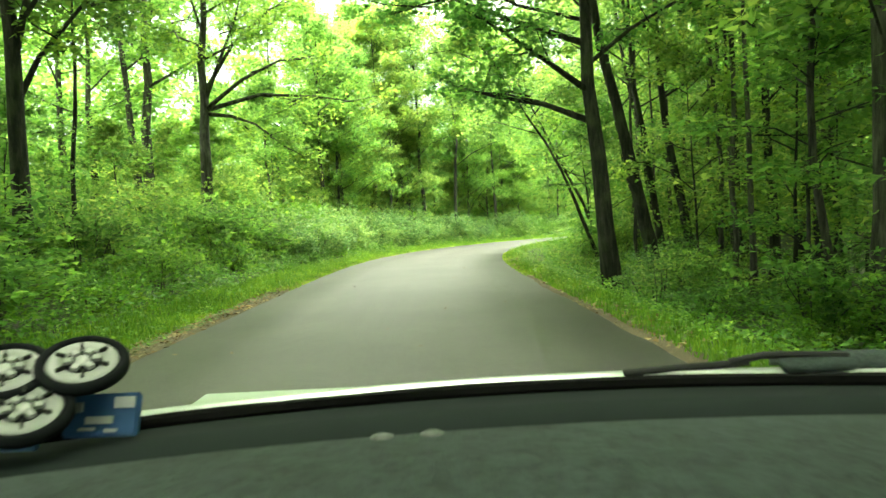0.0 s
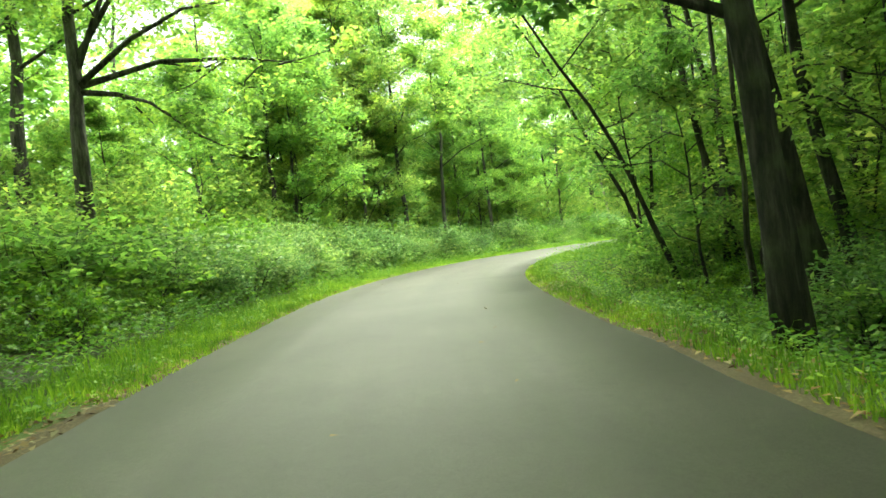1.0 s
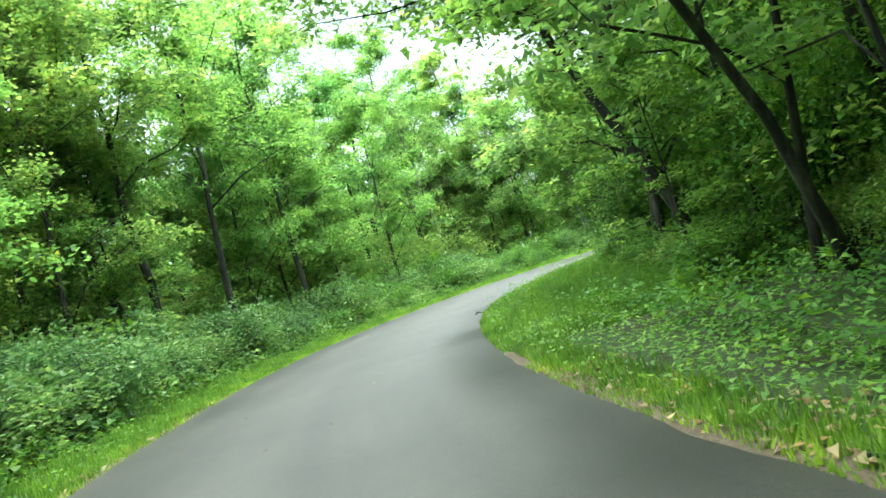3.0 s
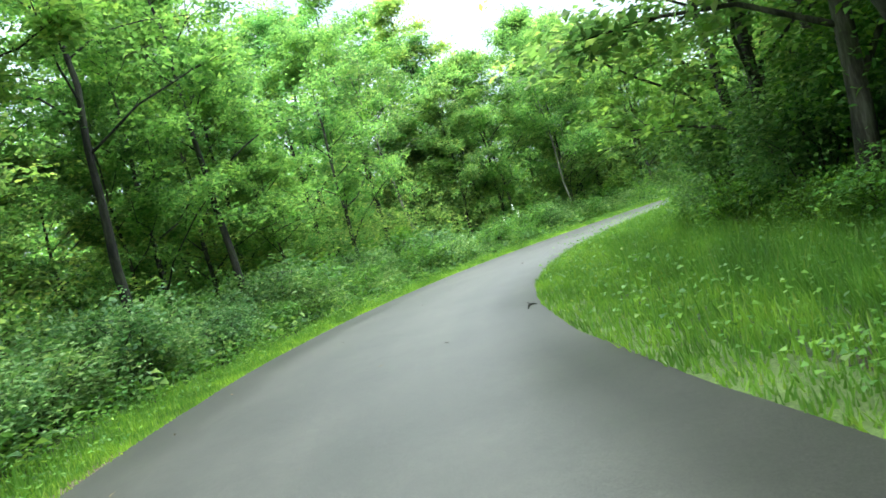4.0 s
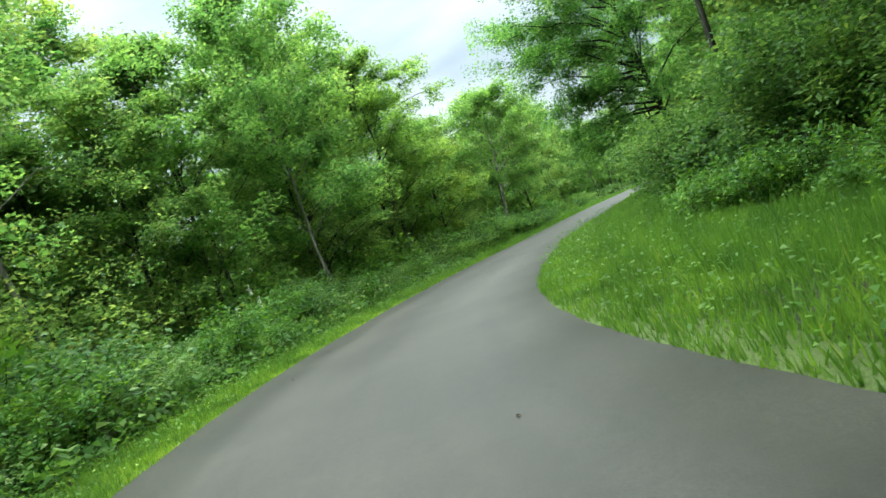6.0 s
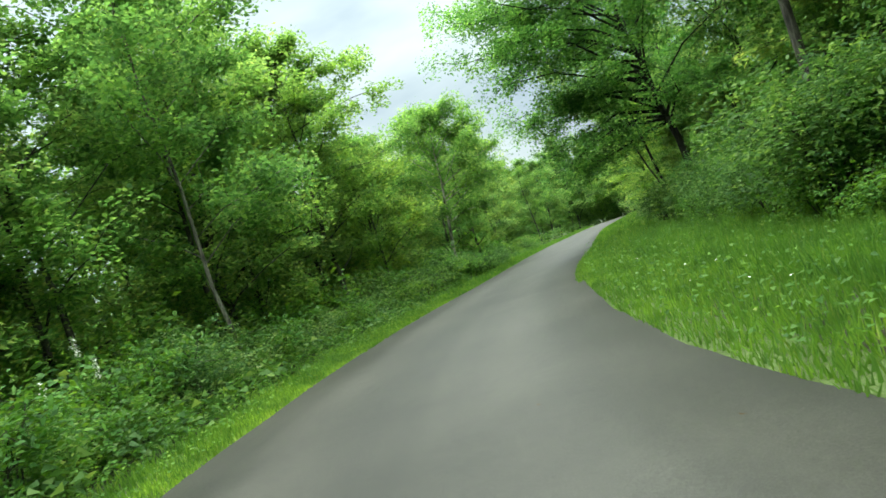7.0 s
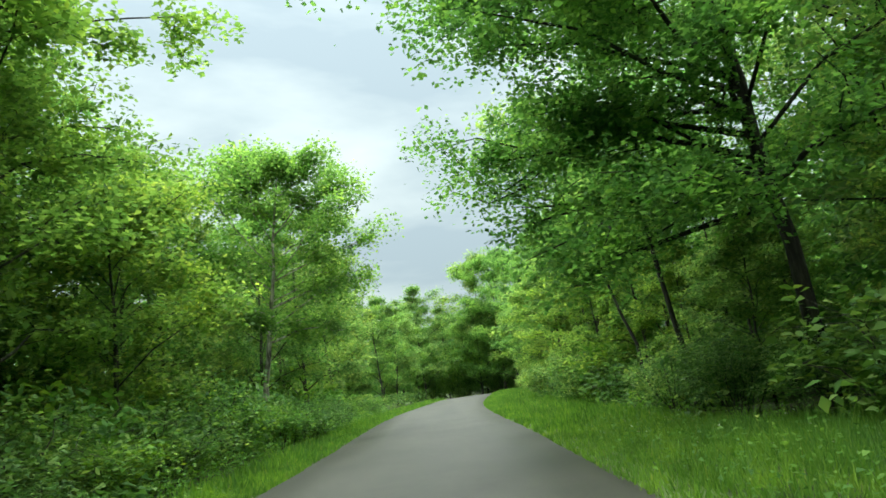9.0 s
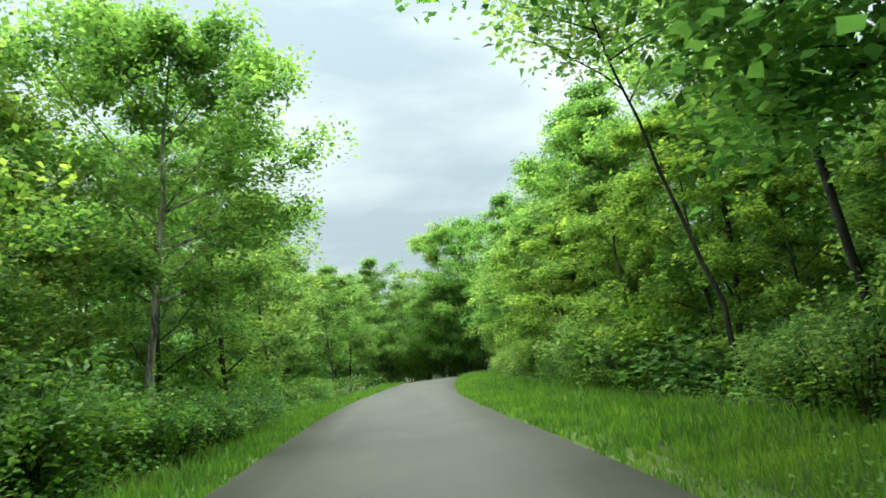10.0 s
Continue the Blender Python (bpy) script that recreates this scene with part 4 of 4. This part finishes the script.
def grass(name, bands, per_metre, tall, label, seed, mat=GRASS, broad=0.016):
    """Grass blades strewn over bands (s0, s1, off0, off1) beside the road."""
    rng = np.random.default_rng(seed)
    P = []
    for s0, s1, a, b in bands:
        n = int((s1 - s0) * abs(b - a) * per_metre)
        s, o = rng.uniform(s0, s1, n), a + (b - a) * rng.beta(1.1, 1.3, n)
        x, y = at(s, o)
        P.append(np.stack([x, y, road_z(s) + bank(s, o) - 0.02, tall[0] + (tall[1] - tall[0]) * rng.beta(1.6, 2.6, n) * tuft(x, y) * np.minimum(1, 0.35 + (np.abs(o) - HALF) * 0.9)], -1))
    P = np.concatenate(P)
    n = len(P)
    az = rng.uniform(0, 2 * math.pi, n)
    side = np.stack([np.cos(az), np.sin(az), np.zeros(n)], -1) * broad * rng.uniform(0.6, 1.4, n)[:, None]
    tip = P[:, :3] + np.stack([rng.normal(0, 0.28, n) * P[:, 3], rng.normal(0, 0.28, n) * P[:, 3], P[:, 3]], -1)
    V = np.stack([P[:, :3] - side, P[:, :3] + side, tip], 1).reshape(-1, 3)
    tagged(mesh_object(name, V, np.arange(3 * n).reshape(n, 3), mat), label, "grass", kind="stuff")


grass("verge_grass", [(-6, 17, -HALF - 0.45, -HALF - 1.7), (17, 84.5, -HALF - 0.05, -HALF - 1.5), (-6, 35.5, HALF + 0.1, HALF + 0.7), (35.5, 88.5, HALF, HALF + 3.2), (72.8, 88.5, HALF - 0.15, HALF), (72.8, 88.5, -HALF, -HALF + 0.15)], 420, (0.07, 0.28), "bright green verge grass along the road", 3, broad=0.011)
grass("mown_verge", [(2, 17, -HALF - 0.42, -HALF - 1.0), (17, 90, -HALF + 0.03, -HALF - 0.75), (18, 34, HALF - 0.02, HALF + 0.5)], 620, (0.05, 0.17), "short yellow-green grass along the asphalt edge", 9, MOWN, 0.012)
grass("meadow_grass", [(36.6, 84.5, HALF + 1.4, HALF + 5.4)], 620, (0.12, 0.46), "long green meadow grass before the bushes", 5, broad=0.008)
grass("far_verge_grass", [(84.5, 154, -HALF + 0.15, -HALF - 1.6), (88.5, 154, HALF - 0.15, HALF + 3.0)], 110, (0.1, 0.36), "green verge grass further along the road", 4, broad=0.03)


def strewn_leaves(name, bands, per_metre, high, leaf, mat, label, category, seed, flat=0.75):
    """Small leaves over bands beside the road."""
    rng = np.random.default_rng(seed)
    P = []
    for s0, s1, a, b in bands:
        n = int((s1 - s0) * abs(b - a) * per_metre)
        s, o = rng.uniform(s0, s1, n), a + (b - a) * rng.uniform(0, 1, n)
        x, y = at(s, o)
        t = tuft(x, y) if category == "herbs" else np.ones(n)
        keep = t > rng.uniform(0.2, 1.1, n) if category == "herbs" else t > 0
        z = road_z(s) + bank(s, o) + high[0] + (high[1] - high[0]) * rng.uniform(0, 1, n) ** 1.3 * np.minimum(t, 1.3)
        P.append(np.stack([x, y, z], -1)[keep])
    tagged(mesh_object(name, *leaves(rng, np.concatenate(P), leaf, 0.75, flat, 0.0), mat), label, category, kind="stuff")


strewn_leaves("verge_herbs", [(2.09, 84.5, -HALF - 0.15, -HALF - 1.9), (2.09, 37.6, HALF + 0.2, HALF + 2.0), (2.09, 37.6, HALF + 0.5, HALF + 2.4)], 150, (0.03, 0.22), 0.055, LEAF_HERB, "small broad-leaved herbs in the verge", "herbs", 21)
strewn_leaves("woodland_herbs", [(2.09, 49.9, -3.7, -5.0), (2.09, 37.6, 4.0, 7.0), (88.5, 114, 5.2, 6.6), (49.9, 96.5, -3.9, -4.9), (96.5, 122, -4.1, -6.0)], 330, (0.04, 0.42), 0.075, LEAF_HERB, "knee-high woodland herbs beside the verge", "herbs", 25, 0.45)
strewn_leaves("meadow_herbs", [(35.5, 86.5, HALF + 0.15, HALF + 2.2), (36.6, 84.5, HALF + 2.2, HALF + 5.6)], 85, (0.08, 0.4), 0.052, GRASS, "leafy weeds among the long meadow grass", "herbs", 26, 0.5)
strewn_leaves("fallen_leaves", [(20.9, 30.1, HALF + 0.1, HALF + 1.5), (8.36, 33.5, HALF + 0.0, HALF + 0.75), (4.18, 39.6, -HALF - 0.3, -HALF + 0.02)], 75, (0.0, 0.05), 0.07, LITTER, "dry brown fallen leaves along the asphalt edge", "leaves", 22, 0.85)
strewn_leaves("edge_litter", [(0, 20, -HALF - 0.5, -HALF - 0.02), (16, 27, HALF + 0.15, HALF + 1.1)], 190, (0.005, 0.04), 0.055, LITTER, "rust-brown leaf litter on the bare soil of the road's edge", "leaves", 27, 0.85)
strewn_leaves("road_leaves", [(2.09, 65, -HALF + 0.2, HALF - 0.2)], 0.25, (0.035, 0.045), 0.06, LITTER, "a few dry leaves lying on the road", "leaves", 23, 0.97)
strewn_leaves("verge_flowers", [(61, 88.5, HALF + 0.6, HALF + 3.2)], 1.1, (0.16, 0.34), 0.034, PETAL, "tiny white flowers in the verge grass", "flowers", 24, 0.8)


V, F = [], []
tube(V, F, [(-0.16, 0.0, 0.02), (-0.05, 0.03, 0.05), (0.06, 0.01, 0.06), (0.17, -0.04, 0.025)], (0.014, 0.022, 0.018, 0.008), 7)
tube(V, F, [(0.02, 0.02, 0.06), (0.06, 0.09, 0.1), (0.12, 0.13, 0.09)], (0.012, 0.009, 0.004), 6)
stick = thing("stick", "short dark broken stick lying on the asphalt edge", "stick", place=pose(6.0, 40.1, 0.0, 0, 0, 35) @ Matrix.Scale(0.75, 4))
mesh_object("stick_stem", V, F, BARK_DARK, stick, smooth=True)
V, F = [], []
tube(V, F, [(-0.12, 0.02, 0.015), (0.0, 0.0, 0.03), (0.13, 0.03, 0.015)], (0.01, 0.017, 0.007), 7)
twig = thing("twig", "small dark twig among leaf litter at the asphalt edge", "stick", place=pose(2.42, 26.4, -0.01, 0, 0, 70))
mesh_object("twig_stem", V, F, BARK_DARK, twig, smooth=True)


def weed(x, y, height, lean):
    """A tall weed: a thin stalk, paired narrow leaves and a pale flower spike."""
    rng = np.random.default_rng(int(100 * x))
    root = thing("tall_weed", "tall slender weed with a pale flower spike in the grass", "weed", "tall weeds by the bushes", pose(x, y, ground_z(x, y)))
    V, F = [], []
    stalk = [(lean * u * u, 0.06 * u, height * u) for u in np.linspace(0, 1, 6)]
    tube(V, F, stalk, np.linspace(0.012, 0.004, 6), 5)
    mesh_object("stalk", V, F, GRASS, root, smooth=True)
    low = np.array([stalk[int(5 * u)] for u in rng.uniform(0.1, 0.7, 46)]) + rng.normal(0, 0.09, (46, 3))
    mesh_object("foliage", *leaves(rng, low, 0.15, 0.3, 0.3, 0.3), LEAF_HERB, root)
    top = np.array(stalk[-1]) + np.stack([rng.normal(0, 0.025, 90), rng.normal(0, 0.025, 90), -rng.uniform(0, 0.34, 90)], -1)
    mesh_object("flower_spike", *leaves(rng, top, 0.035, 0.8, 0.3, 0.0), PETAL, root)


weed(18.6, 62.0, 2.0, 0.15)
weed(18.0, 61.6, 1.5, -0.1)
weed(19.1, 62.3, 1.6, 0.05)


# ---------------------------------------------------------------- the car's front, as it stands at the start
CAR_PLASTIC = soil_material("dash_plastic", (0.027, 0.041, 0.039), (0.035, 0.052, 0.049))
# darker dash colour that holds the shade at the windscreen's foot
CAR_SHADE_STRIP, _, _, band_shader = material("shade_strip_plastic", (0.0105, 0.0145, 0.0145), 0.95)
CAR_SEAL, _, _, seal_shader = material("seal_rubber", (0.002, 0.002, 0.002), 0.9)
CAR_TYRE, _, _, tyre_shader = material("toy_rubber", (0.004, 0.005, 0.006), 0.9)
for shader in (band_shader, seal_shader, tyre_shader):
    shader.inputs["Specular IOR Level"].default_value = 0.1
CAR_BLACK = material("black_rubber", (0.005, 0.005, 0.005), 0.85)[0]
CAR_SILVER = material("silver_paint", (0.55, 0.57, 0.56), 0.28, 0.6)[0]
CAR_GREY = material("grey_plastic", (0.05, 0.053, 0.05), 0.5)[0]
CARD_BLUE = material("blue_card", (0.008, 0.05, 0.14), 0.6)[0]
CARD_WHITE = material("white_card", (0.26, 0.26, 0.25), 0.6)[0]
RIM_GREY = material("grey_rim", (0.3, 0.3, 0.29), 0.4, 0.3)[0]


def part(name, bm, mat, parent, label=""):
    """Links a bmesh as one mesh under a thing."""
    me = bpy.data.meshes.new(name)
    bm.normal_update()
    bm.to_mesh(me)
    bm.free()
    me.materials.append(mat)
    ob = new(name, me)
    ob.parent = parent
    return tagged(ob, label) if label else ob


def loft(rows, thick=0.0):
    """A bmesh sheet through rows of points, closed below by thick."""
    bm = bmesh.new()
    grid = [[bm.verts.new(p) for p in row] for row in rows]
    for a, b in zip(grid, grid[1:]):
        for i in range(len(a) - 1):
            bm.faces.new((a[i], a[i + 1], b[i + 1], b[i]))
    if thick:
        r = bmesh.ops.extrude_face_region(bm, geom=bm.faces[:])
        bmesh.ops.translate(bm, vec=(0, 0, -thick), verts=[v for v in r["geom"] if isinstance(v, bmesh.types.BMVert)])
    bmesh.ops.recalc_face_normals(bm, faces=bm.faces[:])
    for f in bm.faces:
        f.smooth = True
    return bm


def rod(points, radius, sides=8):
    V, F = [], []
    tube(V, F, points, [radius] * len(points), sides)
    bm = bmesh.new()
    vs = [bm.verts.new(v) for v in V]
    for f in F:
        bm.faces.new([vs[i] for i in f])
    return bm


def wheel_disc(r, w, inner=0.0, segments=28):
    """A ring or disc, lying about the x axis, with rounded rims."""
    bm = bmesh.new()
    prof = [(r - 0.12 * r, -w / 2), (r, -w / 4), (r, w / 4), (r - 0.12 * r, w / 2), (inner, w / 2 * 0.8), (inner, -w / 2 * 0.8)]
    rings = [[bm.verts.new((x, q * math.cos(2 * math.pi * k / segments), q * math.sin(2 * math.pi * k / segments))) for q, x in prof] for k in range(segments)]
    for k in range(segments):
        a, b = rings[k], rings[(k + 1) % segments]
        for i in range(len(prof)):
            j = (i + 1) % len(prof)
            if inner == 0.0 and i == 4:
                continue
            bm.faces.new((a[i], a[j], b[j], b[i]))
    bmesh.ops.remove_doubles(bm, verts=bm.verts[:], dist=1e-5)
    bmesh.ops.recalc_face_normals(bm, faces=bm.faces[:])
    for f in bm.faces:
        f.smooth = True
    return bm


car = thing("car", "silver car with a dark grey plastic dashboard on the road", "car")
xs = np.linspace(-0.72, 0.78, 25)


def sill_y(x):
    return 1.095 - 0.11 * ((x - 0.05) / 0.75) ** 2


def sill_z(x):
    return 0.971 + 0.0205 * x - 0.012 * (x / 0.75) ** 2


part("dashboard", loft([[(x, sill_y(x) * f, sill_z(x) + dz) for x in xs] for f, dz in ((0.40, -0.13), (0.46, -0.052), (0.55, -0.028), (0.68, -0.014), (0.79, -0.006), (0.80, -0.012))], 0.05), CAR_PLASTIC, car,
     "dark grey textured plastic dashboard top")
# strip of the dash with its shade put into the colour
part("dash_shade_strip", loft([[(x, sill_y(x) * f, sill_z(x) + dz) for x in xs] for f, dz in ((0.795, -0.02), (0.805, -0.012), (0.9, -0.014), (0.975, -0.016), (0.985, -0.03))], 0.05), CAR_SHADE_STRIP, car,
     "dash strip along the windscreen's foot, its shade coloured in near-black")
part("windscreen_seal", rod([(x, sill_y(x) * 0.99, sill_z(x) - 0.012) for x in xs], 0.012), CAR_SEAL, car)
part("cowl", loft([[(x, sill_y(x) + d, sill_z(x) + dz) for x in xs] for d, dz in ((0.0, -0.02), (0.015, 0.0), (0.04, -0.002), (0.06, -0.03), (0.1, -0.05))], 0.02), CAR_SILVER, car, "pale cowl panel below the windscreen")
part("bonnet", loft([[(x * (1 - 0.1 * d), sill_y(x) + 0.11 + d, sill_z(x) - 0.05 - 0.3 * d) for x in xs] for d in np.linspace(0, 0.95, 8)], 0.03), CAR_SILVER, car, "silver bonnet")
part("wiper_arm", rod([(0.43, 1.09, 0.986), (0.48, 1.085, 0.995), (0.54, 1.075, 0.995), (0.6, 1.07, 0.992)], 0.006), CAR_BLACK, car)
part("wiper_blade", rod([(0.27, 1.098, 0.974), (0.36, 1.097, 0.979), (0.46, 1.09, 0.984)], 0.006), CAR_BLACK, car)
part("wiper_pivot_cover", loft([[(0.50 + 0.26 * u, 1.08 + v, 0.983 + 0.016 * math.sin(math.pi * min(1, 0.2 + 0.8 * u)) * (1 - abs(v) / 0.03)) for u in np.linspace(0, 1, 8)] for v in (-0.03, -0.015, 0.0, 0.015, 0.03)], 0.01), CAR_PLASTIC, car)
for k, x in enumerate((-0.083, -0.022)):
    bm = bmesh.new()
    bmesh.ops.create_uvsphere(bm, u_segments=16, v_segments=8, radius=0.02, matrix=pose(x, 0.86, sill_z(x) - 0.014) @ Matrix.Diagonal((1, 0.8, 0.6, 1)))
    part("sensor_dome", bm, CAR_GREY, car, "small grey plastic dome on the dash")
roof_y = np.linspace(-1.9, 0.36, 9)
part("roof", loft([[(0.05 + 0.6 * u, y, 1.56 + 0.05 * (1 - u * u) - 0.1 * ((y + 0.6) / 1.3) ** 2) for u in np.linspace(-1, 1, 9)] for y in roof_y], 0.05), CAR_SILVER, car)
part("tailgate", loft([[(0.05 + 0.62 * u, -1.9 - 0.25 * v, 1.46 - 0.7 * v) for u in np.linspace(-1, 1, 5)] for v in (0, 0.5, 1)], 0.04), CAR_SILVER, car)
for sx in (-1, 1):
    part("front_pillar", rod([(0.05 + sx * 0.76, 1.02, 0.89), (0.05 + sx * 0.7, 0.7, 1.22), (0.05 + sx * 0.62, 0.3, 1.48)], 0.035), CAR_SILVER, car)
    part("middle_pillar", rod([(0.05 + sx * 0.78, -0.55, 0.75), (0.05 + sx * 0.64, -0.6, 1.5)], 0.04), CAR_SILVER, car)
body = bmesh.new()
bmesh.ops.create_cube(body, size=1.0, matrix=pose(0.05, -0.05, 0.55) @ Matrix.Diagonal((1.62, 4.1, 0.5, 1)))
bmesh.ops.bevel(body, geom=body.edges[:], offset=0.12, segments=3, affect="EDGES")
part("body", body, CAR_SILVER, car, "silver car body")
for x in (-0.72, 0.82):
    for y in (1.35, -1.3):
        w = part("wheel", wheel_disc(0.32, 0.2, 0.19), CAR_BLACK, car, "black rubber tyre on a grey rim")
        w.matrix_basis = pose(x, y, 0.335)
        part("rim", wheel_disc(0.19, 0.16), RIM_GREY, w)
car.matrix_basis = pose(0, 0, 0.0)


def wheel_pack(x, y, z, turn, size, wheels, label):
    """A carded toy pack: a blue and white card with toy wheels on it (dx, dy, dz)."""
    pack = thing("toy_wheel_pack", label, "toy", "toy packs on the dashboard", pose(x, y, z, 0, 0, turn))
    bm = bmesh.new()
    bmesh.ops.create_cube(bm, size=1.0, matrix=pose(0, 0, 0.035 * size, -20) @ Matrix.Diagonal((0.125 * size, 0.012, 0.07 * size, 1)))
    bmesh.ops.bevel(bm, geom=bm.edges[:], offset=0.003, segments=2, affect="EDGES")
    part("card", bm, CARD_BLUE, pack)
    for dx, dz, w, h in ((-0.045, 0.05, 0.03, 0.016), (0.04, 0.056, 0.034, 0.018), (0.0, 0.03, 0.045, 0.012), (0.02, 0.014, 0.02, 0.006), (-0.02, 0.017, 0.026, 0.005)):
        bm = bmesh.new()
        bmesh.ops.create_cube(bm, size=1.0, matrix=pose(dx * size, -0.008 + 0.36 * (dz - 0.035) * size, dz * size, -20) @ Matrix.Diagonal((w * size, 0.004, h * size, 1)))
        part("label_strip", bm, CARD_WHITE, pack)
    for dx, dy, dz in wheels:
        tyre = part("toy_tyre", wheel_disc(0.072 * size, 0.018, 0.056 * size), CAR_TYRE, pack)
        tyre.matrix_basis = pose(dx, dy, dz, 0, 13, 0) @ pose(0, 0, 0, -63) @ pose(0, 0, 0, 0, 0, 90)
        part("white_ring", wheel_disc(0.056 * size, 0.015, 0.03 * size), CARD_WHITE, tyre)
        part("hub", wheel_disc(0.03 * size, 0.014), CAR_TYRE, tyre)
        part("hub_cap", wheel_disc(0.012 * size, 0.02), RIM_GREY, tyre)
        for k in range(6):
            bm = bmesh.new()
            bmesh.ops.create_cube(bm, size=1.0, matrix=pose(0, 0, 0, 60 * k) @ pose(-0.009, 0, 0.021 * size) @ Matrix.Diagonal((0.006, 0.009, 0.012 * size, 1)))
            part("spoke", bm, CARD_WHITE, tyre)
        for k in range(6):
            bm = bmesh.new()
            bmesh.ops.create_cube(bm, size=1.0, matrix=pose(0, 0, 0, 60 * k + 30) @ pose(-0.01, 0, 0.037 * size) @ Matrix.Diagonal((0.006, 0.003, 0.014 * size, 1)))
            part("ring_mark", bm, CAR_BLACK, tyre)
    return pack


wheel_pack(-0.48, 0.985, 0.945, -2, 0.84, [(-0.026, 0.005, 0.1)], "blue and white carded pack with one toy wheel on the dashboard")
wheel_pack(-0.59, 0.935, 0.945, -2, 0.84, [(-0.01, 0.03, 0.098), (0.045, -0.02, 0.055)], "blue and white carded pack with two toy wheels on the dashboard")
